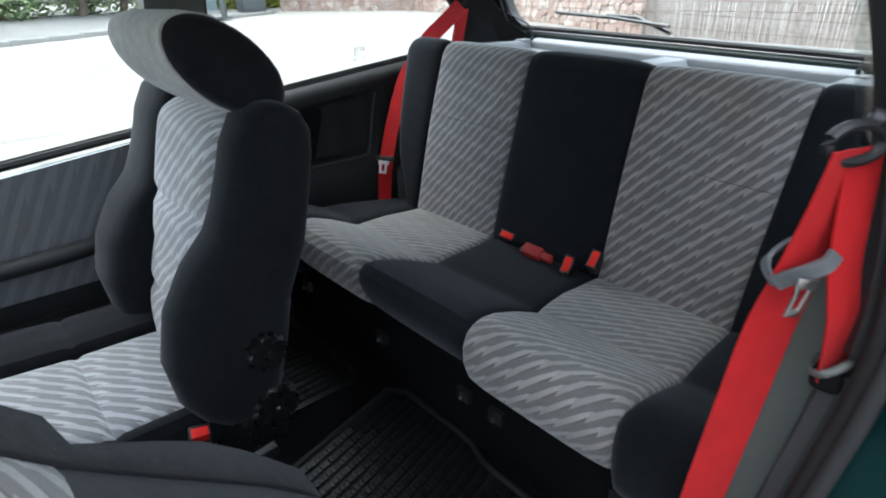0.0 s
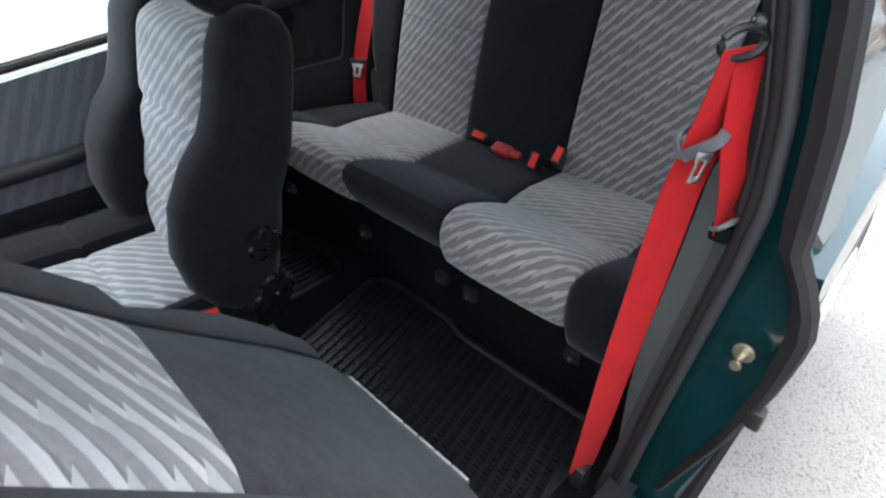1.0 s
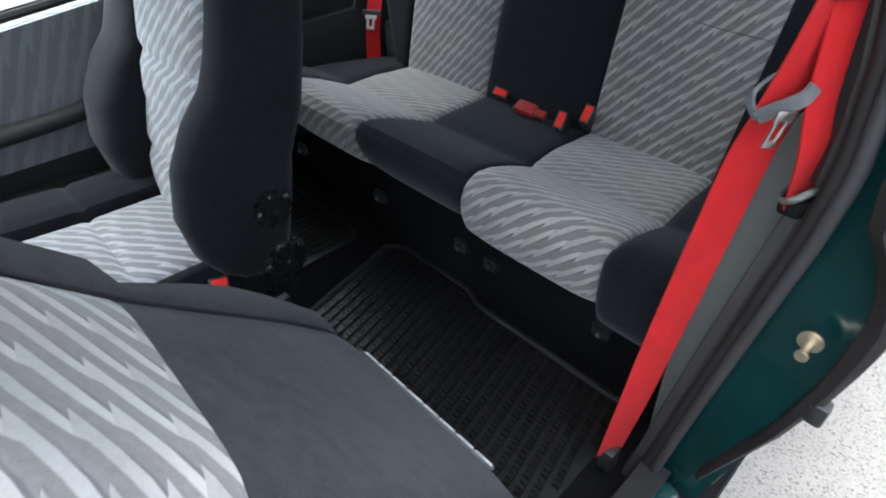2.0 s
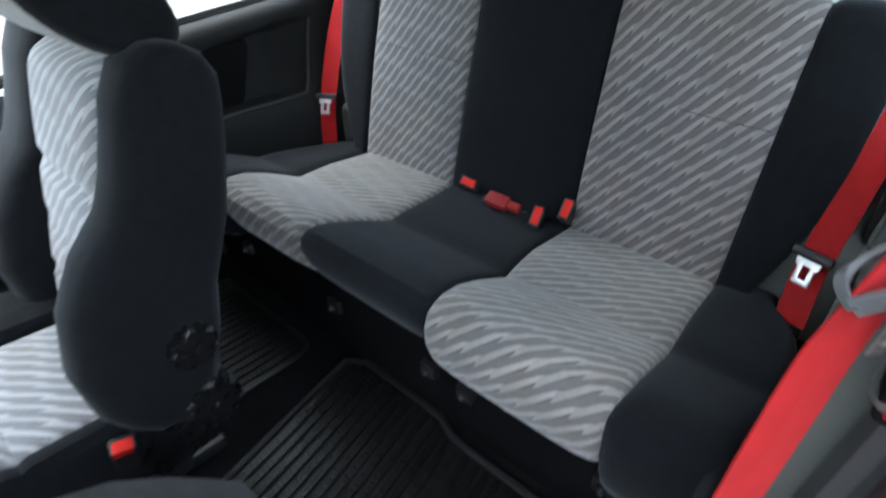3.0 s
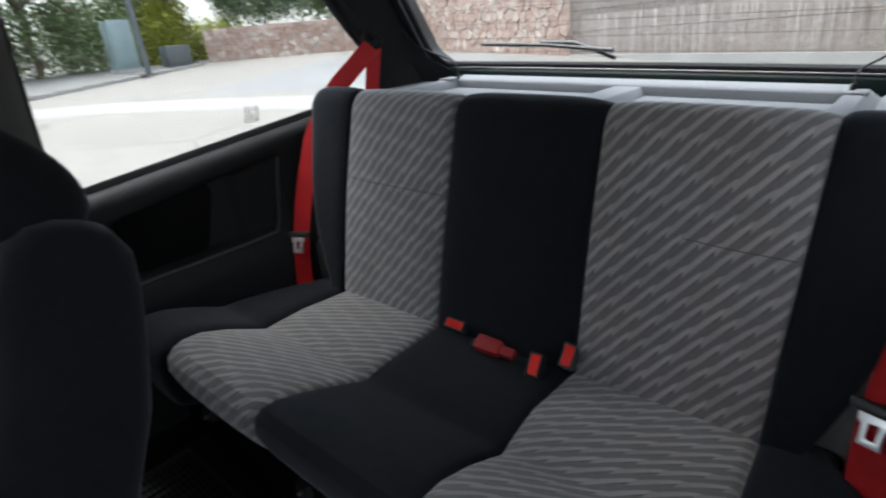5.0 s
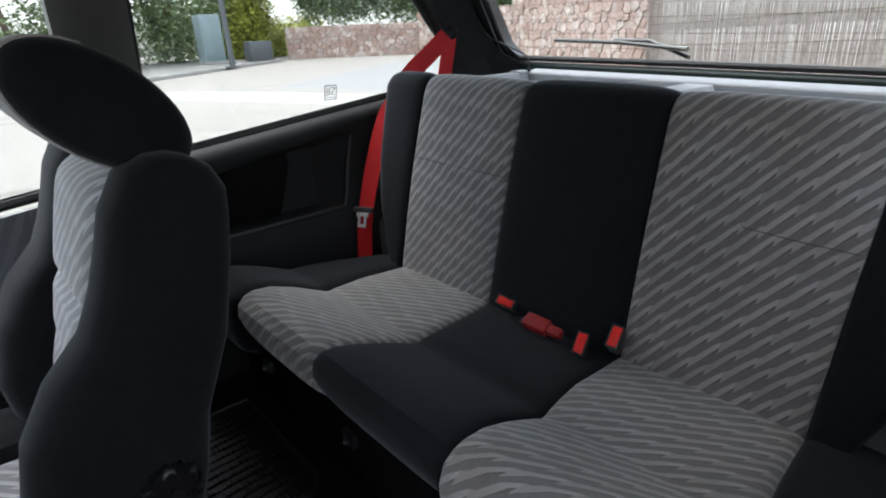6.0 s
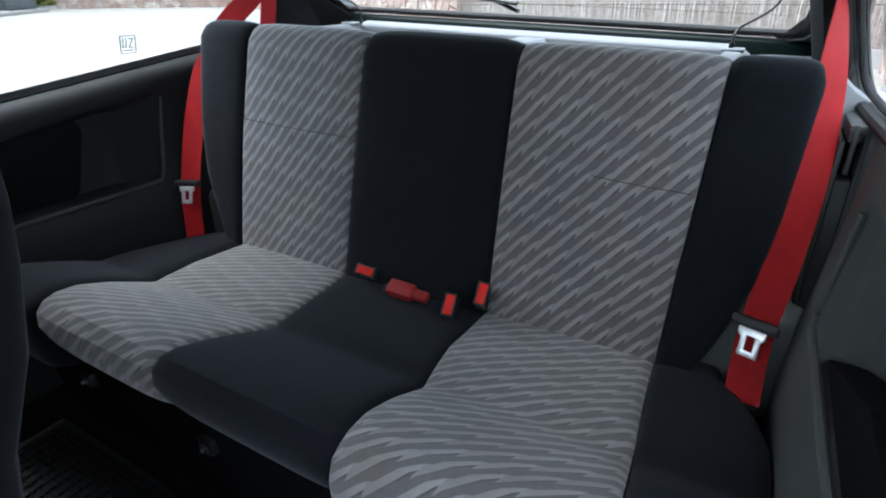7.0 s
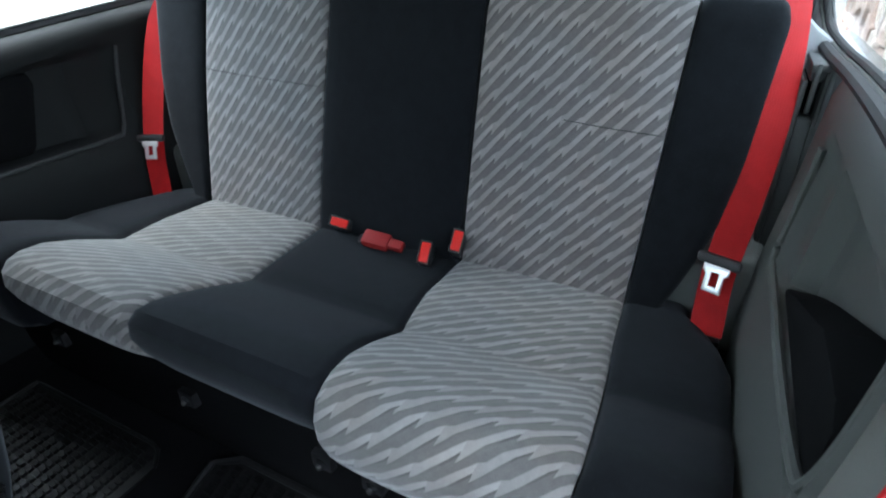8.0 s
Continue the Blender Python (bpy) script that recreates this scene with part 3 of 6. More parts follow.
# frame of the right quarter window: inner seal, flange, second seal and bead round the lower rear corner
FR = [(0.667, -0.50, 0.938), (0.668, -0.2, 0.938), (0.667, 0.0, 0.933), (0.663, 0.11, 0.930), (0.657, 0.20, 0.932), (0.650, 0.262, 0.939), (0.643, 0.295, 0.955), (0.634, 0.308, 0.985),
      (0.622, 0.306, 1.025), (0.608, 0.298, 1.075), (0.575, 0.265, 1.20), (0.548, 0.235, 1.30)]
FR = [Vector(p) for p in FR]
INWARD = [Vector((0.012, -0.001 - 0.004 * min(1, max(0, (p.z - 0.935) / 0.05)), 0.007 * max(0, 1 - max(0, p.z - 0.935) / 0.06))) for p in FR]
part("window_seal", tube(curve_pts(FR, 5), 0.0085, 8), SEAL, q_r, "black rubber window seal")
fl = []
for p, d in zip(FR, INWARD):
    fl.append([p + d * 0.3, p + d * 1.4 + Vector((0.006, 0, 0)), p + d * 1.4 + Vector((0.012, 0.004, -0.008)), p + d * 0.3 + Vector((0.012, 0.008, -0.016))])
part("window_flange", loft(fl), BLACK_PLASTIC, q_r, "dark flange round the window")
part("glass_seal", tube(curve_pts([p + d * 1.3 for p, d in zip(FR, INWARD)], 5), 0.006, 8), SEAL, q_r, "black rubber glass seal")
part("bright_bead", tube(curve_pts([p + d * 0.75 for p, d in zip(FR, INWARD)], 5), 0.0028, 6), GREY_TRIM, q_r, "thin pale bead")
part("rear_seal", tube(curve_pts([(-0.700, 0.375, 0.99), (-0.688, 0.378, 1.05), (-0.672, 0.326, 1.12), (-0.655, 0.262, 1.18), (-0.615, 0.13, 1.31)], 4), 0.007), SEAL, q_l, "black rubber window seal")

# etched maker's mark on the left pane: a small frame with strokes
mk = bmesh.new()


def on_pane(u, v):
    z = 0.985 + v
    return (-(glass_x(z) - 0.0012), -0.055 + u, z)


for a, b in (((0, 0), (0.034, 0)), ((0.034, 0), (0.034, 0.036)), ((0.034, 0.036), (0, 0.036)), ((0, 0.036), (0, 0)),
             ((0.006, 0.012), (0.006, 0.031)), ((0.006, 0.012), (0.013, 0.012)), ((0.013, 0.012), (0.013, 0.031)), ((0.018, 0.030), (0.029, 0.030)),
             ((0.029, 0.030), (0.019, 0.012)), ((0.019, 0.012), (0.029, 0.012)), ((0.004, 0.006), (0.030, 0.006))):
    tube([on_pane(*a), on_pane(*b)], 0.0011, 5, mk)
part("etched_mark", mk, INK, q_l, "small square etched mark")

# left front door: seen from inside behind the passenger seat
door_l = part("front_door", strip_skin(-1, LOW + [lambda y: sill_z(y) - 0.012], -1.72, -0.60), GREEN, car, "dark green closed passenger door")


def door_card():
    rings = []
    for y in [-1.70 + 0.05 * k for k in range(23)]:
        s = sill_z(y)
        rings.append([(-0.705, y, s - 0.005), (-0.685, y, s), (-0.668, y, s - 0.012), (-0.664, y, s - 0.06), (-0.664, y, 0.70),
                      (-0.668, y, 0.66), (-0.670, y, 0.50), (-0.672, y, 0.40), (-0.715, y, 0.38), (-0.73, y, 0.6)])
    return loft(rings)


part("door_card", door_card(), DARK_TRIM, door_l, "dark plastic door card")


def door_cloth(z0, z1, x):
    """Cloth insert of the door, quilted with two stitched lines."""
    rings, uvs = [], []
    n = 22
    for k in range(n + 1):
        y = -1.68 + 1.04 * k / n
        ring, uv = [], []
        top = z1 + sill_z(y) - 0.90
        for j in range(25):
            t = j / 24
            z = z0 + (top - z0) * t
            groove = 0.004 * math.exp(-((z - (top - 0.066)) / 0.005) ** 2)
            ring.append((x + 0.004 * math.sin(math.pi * t) - groove, y, z))
            uv.append((y, z))
        ring += [(x - 0.01, y, top), (x - 0.01, y, z0)]
        uv += [(y, top), (y, z0)]
        rings.append(ring)
        uvs.append(uv)
    return loft(rings, uvs)


part("cloth_insert", door_cloth(0.545, 0.914, -0.664), ZIG_DOOR, door_l, "blue-grey patterned cloth insert")
part("armrest", tube(curve_pts([(-0.665, -1.45, 0.62), (-0.635, -1.3, 0.632), (-0.628, -1.05, 0.638), (-0.632, -0.88, 0.642), (-0.665, -0.80, 0.645)], 6),
                     0.024, 12, flat=0.8), DARK_TRIM, door_l, "dark padded armrest")
part("door_pocket", prism([(-1.5, 0.36), (-1.5, 0.47), (-0.95, 0.50), (-0.78, 0.47), (-0.72, 0.40), (-0.72, 0.36)], "x", -0.672, -0.60, 0.012),
     DARK_TRIM, door_l, "dark plastic door pocket")
clear(part("door_window", side_pane(-1, -1.72, -0.615), GLASS, door_l, "clear door glass"))
part("window_seal", sill_seal(-1, -1.70, -0.60, -0.010, 0.022, 0.012), SEAL, door_l, "black rubber window seal")
part("bright_bead", sill_seal(-1, -1.70, -0.60, -0.014, 0.034, 0.0018), GREY_TRIM, door_l)

# driver's door, swung wide open on its front hinges; out of view, added to block light
OPEN = Matrix.Translation((0.775, -1.72, 0)) @ pose(0, 0, 0, 0, 0, -66) @ Matrix.Translation((-0.775, 1.72, 0))
door_r = part("front_door", strip_skin(1, LOW + [lambda y: sill_z(y) - 0.012], -1.715, -0.60), GREEN, car, "dark green driver's door standing open out of view, added to block light")
card = part("door_card", prism([(-1.70, 0.38), (-1.70, 0.72), (-0.62, 0.84), (-0.62, 0.40)], "x", 0.690, 0.735, 0.012), DARK_TRIM, door_r, "dark plastic door card")
for o in (door_r, card):
    o.data.transform(OPEN)

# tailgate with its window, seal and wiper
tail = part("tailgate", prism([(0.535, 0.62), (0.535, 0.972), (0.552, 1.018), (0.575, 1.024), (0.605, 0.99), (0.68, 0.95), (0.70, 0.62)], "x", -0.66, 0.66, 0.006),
            SHADED_GREEN, car, "dark green tailgate with a wide window")


def gate_pt(x, h):
    """A point of the rear window: h runs up the leaning pane; it bows a little."""
    return (x - 0.0125, 0.578 - 0.80 * h - 0.02 * (x / 0.6) ** 2, 1.032 + h)


rings = []
for k in range(13):
    x = -0.588 + 1.176 * k / 12
    a, b = gate_pt(x, 0.0), gate_pt(x, 0.31)
    rings.append([a, b, (b[0], b[1] + 0.004, b[2] + 0.002), (a[0], a[1] + 0.004, a[2] + 0.002)])
rw = clear(part("rear_window", loft(rings), GLASS, tail, "clear rear window glass"))


def gate_outline(inset):
    w, pts = 0.592 - inset, []
    for x, h in ((-w + 0.045, inset), (-0.3, inset), (0, inset), (0.3, inset), (w - 0.045, inset), (w - 0.022, 0.005 + inset), (w - 0.006, 0.018 + inset), (w, 0.040 + inset), (w - 0.05, 0.29 - inset),
                 (w - 0.10, 0.315 - inset), (0.3, 0.315 - inset), (0, 0.315 - inset), (-0.3, 0.315 - inset), (-w + 0.10, 0.315 - inset), (-w + 0.05, 0.29 - inset), (-w, 0.040 + inset), (-w + 0.006, 0.018 + inset), (-w + 0.022, 0.005 + inset)):
        pts.append(gate_pt(x, h))
    return pts


gp = gate_outline(0.0)
part("window_seal", tube(gp + [gp[0]], 0.008, 8), SEAL, rw, "black rubber seal round the rear window")
gi = [(x, y - 0.010, z) for x, y, z in gate_outline(-0.012)]
part("bright_bead", tube(gi + [gi[0]], 0.0026, 6), SHELF_GREY, rw, "pale inner bead of the seal")
for sx in (-1, 1):
    rings = []
    for h, corner in ((-0.05, 0.07), (-0.006, 0.052), (0.010, 0.030), (0.032, 0.006), (0.05, 0.0), (0.1, 0.0), (0.2, 0.0), (0.31, 0.0)):
        p = gate_pt(0, h)
        w = 0.588 - 0.16 * max(0, h) + 0.0125 * (-sx) - corner
        rings.append([(sx * a, p[1] - 0.02 + d, p[2]) for a, d in ((w, 0.0), (w + 0.09, -0.02), (w + 0.10, 0.03), (w + 0.01, 0.05))])
    part("gate_frame", loft(rings), BLACK_PLASTIC, tail, "black inner frame of the tailgate")
part("gate_frame", prism([(0.33, 1.33), (0.39, 1.345), (0.40, 1.37), (0.33, 1.385)], "x", -0.58, 0.58, 0.004), BLACK_PLASTIC, tail)
# heating wires run across the pane
for k in range(7):
    h = 0.034 + 0.037 * k
    part("heating_wire", tube([gate_pt(x, h) for x in (-0.55 + 0.10 * h, -0.28, 0.0, 0.28, 0.55 - 0.10 * h)], 0.0007, 5), WIRE_BROWN, rw, "thin brown heating wire")
# wiper lies along the lower left of the window
wip = part("wiper", tube([(-0.06, 0.606, 1.064), (-0.25, 0.606, 1.078), (-0.46, 0.598, 1.083)], 0.008, 8, flat=0.7), BLACK_PLASTIC, tail, "black rear wiper")
part("wiper_arm", tube([(-0.06, 0.616, 1.045), (-0.17, 0.620, 1.082), (-0.27, 0.612, 1.084)], 0.008, 8, flat=0.7), BLACK_PLASTIC, wip)

skew(tail, 0.044)

# driver's side jamb: green face, seals, grey lip, striker
JIN = [(0.30, 0.668), (0.367, 0.678), (0.565, 0.699), (0.732, 0.719), (0.845, 0.733), (0.912, 0.738), (1.00, 0.729), (1.086, 0.710), (1.33, 0.630)]
JOUT = [(0.30, 0.68), (0.45, 0.735), (0.505, 0.752), (0.604, 0.784), (0.709, 0.808), (0.785, 0.817), (0.838, 0.806), (0.872, 0.781), (0.903, 0.780), (0.996, 0.772), (1.095, 0.754), (1.33, 0.69)]


def jamb_strip(f_in, f_out, y_in, y_out, z0=0.36, z1=1.33, n=28, thick=0.02):
    rings = []
    for k in range(n + 1):
        z = z0 + (z1 - z0) * k / n
        a, b = f_in(z), f_out(z)
        m = (a + b) / 2
        rings.append([(a, y_in, z), (m, (y_in + y_out) / 2 + 0.006, z), (b, y_out, z), (b, y_out + thick, z), (a, y_in + thick + 0.03, z)])
    return loft(rings)


jamb = part("door_jamb", jamb_strip(lambda z: lerp(JIN, z) + 0.002, lambda z: lerp(JOUT, z) - 0.004, -0.532, -0.552, 0.30), GREEN, car, "glossy dark green door jamb")
for dx, r, mt, nm, y in ((-0.001, 0.0072, SEAL, "door_seal", -0.552), (-0.0125, 0.0072, LIP, "inner_seal", -0.548)):
    part(nm, tube([(lerp(JIN, z) + dx, y, z) for z in [0.30 + 0.02 * k for k in range(52)]], r, 10), mt, jamb, "black rubber door seal")
rings = []
for k in range(30):
    z = 0.46 + 0.87 * k / 29
    b = lerp(JOUT, z)
    w = lerp([(0.46, 0.008), (0.60, 0.011), (0.70, 0.016), (0.785, 0.022), (0.84, 0.018), (0.872, 0.019), (0.90, 0.024), (1.0, 0.025), (1.09, 0.022)], z)
    rings.append([(b - w, -0.564, z), (b - w * 0.4, -0.572, z), (b, -0.566, z), (b + 0.003, -0.550, z), (b - w, -0.548, z)])
part("jamb_lip", loft(rings), LIP, jamb, "grey rubber edge of the jamb")

st = part("striker", disc((0.766, -0.558, 0.742), (0, -1, 0.1), 0.0115, 0.005, 24, 0.0012), BRASS, jamb, "brass-coloured door striker")
b = disc((0.766, -0.569, 0.740), (0, -1, 0.12), 0.0038, 0.020, 16)
disc((0.766, -0.578, 0.738), (0, -1, 0.12), 0.0062, 0.005, 18, 0.001, b)
part("striker_pin", b, BRASS, st)
part("door_check", box((0.792, -0.572, 0.655), (0.810, -0.552, 0.683), 0.004), RUBBER, jamb, "worn rubber stop")
# sill below the door
part("door_sill", prism([(0.66, 0.29), (0.66, 0.375), (0.685, 0.395), (0.72, 0.385), (0.745, 0.34), (0.745, 0.22), (0.66, 0.22)], "y", -1.95, -0.55, 0.006), GREEN, car, "dark green door sill")
part("sill_plate", prism([(0.655, 0.376), (0.66, 0.392), (0.70, 0.398), (0.70, 0.39)], "y", -1.9, -0.54), DARK_TRIM, car, "dark plastic sill plate")
# grey trim on the inside of the pillar with the belt slot
rings = []
for k in range(20):
    z = 0.30 + 0.565 * k / 19
    xi = lerp(JIN, z) - 0.024
    w = lerp([(0.30, 0.07), (0.6, 0.06), (0.84, 0.07), (0.865, 0.06)], z)
    rings.append([(xi, -0.535, z), (xi - 0.012, -0.532, z), (xi - 0.016, -0.51, z), (xi - 0.014, -0.535 + w, z), (xi + 0.05, -0.52 + w, z), (xi + 0.03, -0.52, z)])
bt = part("b_pillar_trim", loft(rings), MID_TRIM, car, "grey plastic pillar trim with a belt slot")
# The slot's inner shade is a black box set into the trim top.
part("belt_slot", box((0.688, -0.540, 0.846), (0.712, -0.480, 0.868), 0.006, 3), SHADE_BLACK, bt, "black box for the shade in the belt slot")
loop = [(0.690 + 0.014 * math.cos(a) + 0.010, -0.510 + 0.034 * math.sin(a), 0.868 + 0.012 * math.cos(a)) for a in [2 * math.pi * k / 20 for k in range(21)]]
part("slot_rim", tube(loop, 0.0036, 8), GREY_TRIM, bt, "worn grey rim of the belt slot")
rings = []
for k in range(10):
    z = 0.885 + 0.465 * k / 9
    xi = lerp(JIN, z) - 0.026
    rings.append([(xi, -0.538, z), (xi - 0.014, -0.52, z), (xi - 0.022, -0.47, z), (xi - 0.018, -0.40, z), (xi + 0.03, -0.39, z), (xi + 0.03, -0.53, z)])
part("upper_pillar_trim", loft(rings), BLACK_PLASTIC, car, "black upper pillar trim")
# plain walls that close the front
for sx in (-1, 1):
    for y in (-1.98, 0.30):
        w = part("wheel", disc((sx * 0.69, y, 0.28), (1, 0, 0), 0.28, 0.155, 40, 0.03), TYRE, car, "black tyre")
        part("rim", disc((sx * 0.762, y, 0.28), (1, 0, 0), 0.17, 0.02, 32, 0.006), SILVER, w, "plain steel rim")
# Dashboard-shaped bulge, out of view, added to hold back low windscreen light.
part("bulkhead", prism([(-2.02, 0.24), (-1.96, 0.24), (-1.72, 0.58), (-1.56, 0.78), (-1.57, 0.93), (-1.90, 0.92), (-2.02, 0.88)], "x", -0.69, 0.69, 0.01), BLACK_PLASTIC, car, "plain dark bulkhead with an unseen dashboard bulge that blocks light")
ws = []
for k in range(7):
    x = -0.62 + 1.24 * k / 6
    ws.append([(x, -1.93, 0.88), (x * 0.88, -1.44, 1.345), (x * 0.88, -1.444, 1.349), (x, -1.934, 0.884)])
clear(part("windscreen", loft(ws), GLASS, car, "clear windscreen"))

# ---- rear bench ----
bench = thing("rear_bench", "grey zigzag and black cloth rear bench seat with split backrest", "car seat", at=(0, -0.2, 0.47))


def back_profile():
    """Face of the backrest from the bottom up, over the rounded top and down its back."""
    pts = []
    for k in range(15):
        t = k / 14
        z = 0.50 + 0.49 * t
        pts.append((-0.008 + 0.222 * (z - 0.56) - 0.006 * math.sin(math.pi * t), z))
    y0, z0 = pts[-1]
    for a in (25, 50, 75, 95):
        pts.append((y0 + 0.006 + 0.034 * (1 - math.cos(radians(a))), z0 + 0.030 * math.sin(radians(a))))
    face = len(pts)
    pts += [(y0 + 0.085, z0 + 0.02), (y0 + 0.085, z0 - 0.05), (0.09, 0.60), (0.06, 0.50)]
    return pts, face


BP, BF = back_profile()


def back_edges(table_z):
    return [lerp(table_z, z) for y, z in BP]


E_OUT_L = [(0.50, -0.522), (0.56, -0.535), (0.62, -0.562), (0.70, -0.597), (0.80, -0.617), (1.0, -0.622), (1.02, -0.616)]
E_0 = [(0.56, -0.485), (0.80, -0.478), (1.0, -0.466)]
E_1 = [(0.56, -0.165), (1.0, -0.148)]
E_2 = [(0.56, 0.165), (1.0, 0.165)]
E_3 = [(0.56, 0.464), (1.0, 0.482)]
E_OUT_R = [(0.50, 0.505), (0.56, 0.520), (0.62, 0.545), (0.70, 0.570), (0.80, 0.585), (1.0, 0.598), (1.02, 0.593)]


def gap(table, d):
    return [(z, x + d) for z, x in table]


for name, a, b, mt, lab, puff in (
        ("side_bolster", E_OUT_L, gap(E_0, -0.001), DARK, "black cloth side bolster", 0.006),
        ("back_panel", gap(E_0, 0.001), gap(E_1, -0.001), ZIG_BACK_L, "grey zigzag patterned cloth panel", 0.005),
        ("middle_panel", gap(E_1, 0.001), gap(E_2, -0.003), DARK, "plain black cloth middle panel", 0.008),
        ("back_panel", gap(E_2, 0.003), gap(E_3, -0.001), ZIG_BACK, "grey zigzag patterned cloth panel", 0.005),
        ("side_bolster", gap(E_3, 0.001), E_OUT_R, DARK, "black cloth side bolster", 0.006)):
    p = part(name, pad(BP, back_edges(a), back_edges(b), 14, puff, BF, edge=0.005), mt, bench, lab)
    skew(p, 0.036, 0.62, 0.98)
    if name == "back_panel":
        # stitched line across the panel
        zs = 0.838 if a[0][1] < 0 else 0.837
        xa, xb = lerp(a, zs), lerp(b, zs)
        if a[0][1] > 0:
            xa = xa + 0.15
        yy = 0.222 * (zs - 0.56) - 0.026
        part("stitch_line", seam([(xa + 0.004, yy + 0.006, zs), ((xa + xb) / 2, yy + 0.0015, zs - 0.002), (xb - 0.004, yy + 0.006, zs - 0.004)], 0.0008), CREASE, p)
        skew(p.children[0], 0.036, 0.62, 0.98)

CP = [(-0.430, 0.522), (-0.452, 0.534), (-0.469, 0.553), (-0.479, 0.582), (-0.480, 0.612), (-0.472, 0.637), (-0.455, 0.650), (-0.43, 0.651), (-0.39, 0.640),
      (-0.34, 0.621), (-0.295, 0.601), (-0.27, 0.589), (-0.255, 0.584), (-0.235, 0.584), (-0.20, 0.581), (-0.14, 0.573), (-0.08, 0.565), (-0.03, 0.560), (0.0, 0.556), (0.03, 0.55)]
CF = len(CP)
CPF = CP + [(0.03, 0.49), (-0.40, 0.505)]


# far panel and middle tuck back under their rolled edge, shaped so to darken
CPU = [(-0.405, 0.522), (-0.430, 0.538), (-0.450, 0.560), (-0.465, 0.588), (-0.474, 0.615), (-0.470, 0.637), (-0.455, 0.650)] + CPF[7:]
# the black sides are boxier at the front
CPS = [(-0.452, 0.512), (-0.466, 0.521), (-0.474, 0.545), (-0.478, 0.577), (-0.478, 0.612), (-0.473, 0.636), (-0.459, 0.648)] + CPF[7:-1] + [(-0.44, 0.503)]


def cush_edges(table, prof):
    return [lerp(table, y) for y, z in prof]


C_OUT_L = [(-0.48, -0.555), (-0.45, -0.60), (-0.40, -0.625), (-0.30, -0.636), (-0.10, -0.632), (0.0, -0.610)]
C_0 = [(-0.48, -0.420), (-0.448, -0.425), (-0.40, -0.452), (-0.355, -0.459), (-0.31, -0.450), (-0.26, -0.446), (-0.20, -0.458), (-0.131, -0.478), (0.0, -0.487)]
C_1 = [(-0.48, -0.118), (-0.456, -0.115), (-0.36, -0.110), (-0.26, -0.113), (-0.20, -0.125), (-0.12, -0.143), (0.0, -0.165)]
C_2 = [(-0.48, 0.205), (-0.45, 0.206), (-0.41, 0.197), (-0.37, 0.190), (-0.31, 0.192), (-0.27, 0.194), (-0.22, 0.182), (-0.139, 0.166), (0.0, 0.160)]
C_3 = [(-0.48, 0.495), (-0.43, 0.498), (-0.35, 0.493), (-0.215, 0.481), (-0.12, 0.470), (0.0, 0.464)]
C_OUT_R = [(-0.48, 0.603), (-0.45, 0.617), (-0.40, 0.625), (-0.30, 0.632), (-0.15, 0.629), (-0.10, 0.622), (-0.037, 0.588), (0.0, 0.56)]
for name, a, b, mt, lab, puff in (
        ("cushion_side", C_OUT_L, gap(C_0, -0.001), DARK, "black cloth cushion side", 0.006),
        ("cushion_panel", gap(C_0, 0.001), gap(C_1, -0.001), ZIG_SEAT, "grey zigzag patterned cushion panel with its front tucked under", 0.007),
        ("cushion_middle", gap(C_1, 0.001), gap(C_2, -0.001), DARK, "plain black cushion middle", 0.004),
        ("cushion_panel", gap(C_2, 0.001), gap(C_3, -0.001), ZIG_SEAT, "grey zigzag patterned cushion panel", 0.007),
        ("cushion_side", gap(C_3, 0.001), C_OUT_R, DARK, "black cloth cushion side", 0.006)):
    prof = CPS if name == "cushion_side" else CPU if name == "cushion_middle" or "tucked" in lab else CPF
    part(name, pad(prof, cush_edges(a, prof), cush_edges(b, prof), 14, puff, CF, edge=0.006), mt, bench, lab)
for x in (0.138, 0.225, 0.487, -0.14, -0.49):
    f = disc((x, -0.405, 0.428), (0, -1, -0.2), 0.011, 0.02, 14, 0.002)
    box((x - 0.018, -0.412, 0.415), (x + 0.018, -0.385, 0.445), 0.004, 2, bm=f)
    hf = part("hinge_foot", f, BLACK_PLASTIC, bench, "small black hinge foot")
    part("bolt", disc((x, -0.417, 0.427), (0, -1, 0), 0.0045, 0.006, 10, 0.001), BOLT, hf, "dull bolt head")

# ---- parcel shelf with cords ----
shelf = thing("parcel_shelf", "grey moulded parcel shelf behind the rear backrest", "parcel shelf", at=(0, 0.3, 0.96))
part("board", box((-0.515, 0.155, 0.962), (0.505, 0.52, 0.981), 0.005), SHELF_GREY, shelf, "grey grained shelf board")
part("rear_rim", prism([(0.462, 0.979), (0.464, 1.000), (0.470, 1.004), (0.512, 1.010), (0.522, 0.979)], "x", -0.462, 0.452, 0.0025), SHELF_GREY, shelf)
part("front_rim", prism([(0.160, 0.979), (0.163, 0.986), (0.185, 0.990), (0.20, 0.979)], "x", -0.46, 0.45, 0.002), SHELF_GREY, shelf)
part("middle_rib", prism([(0.008, 0.979), (0.014, 1.000), (0.076, 1.000), (0.086, 0.979)], "y", 0.17, 0.458, 0.003), SHELF_GREY, shelf)
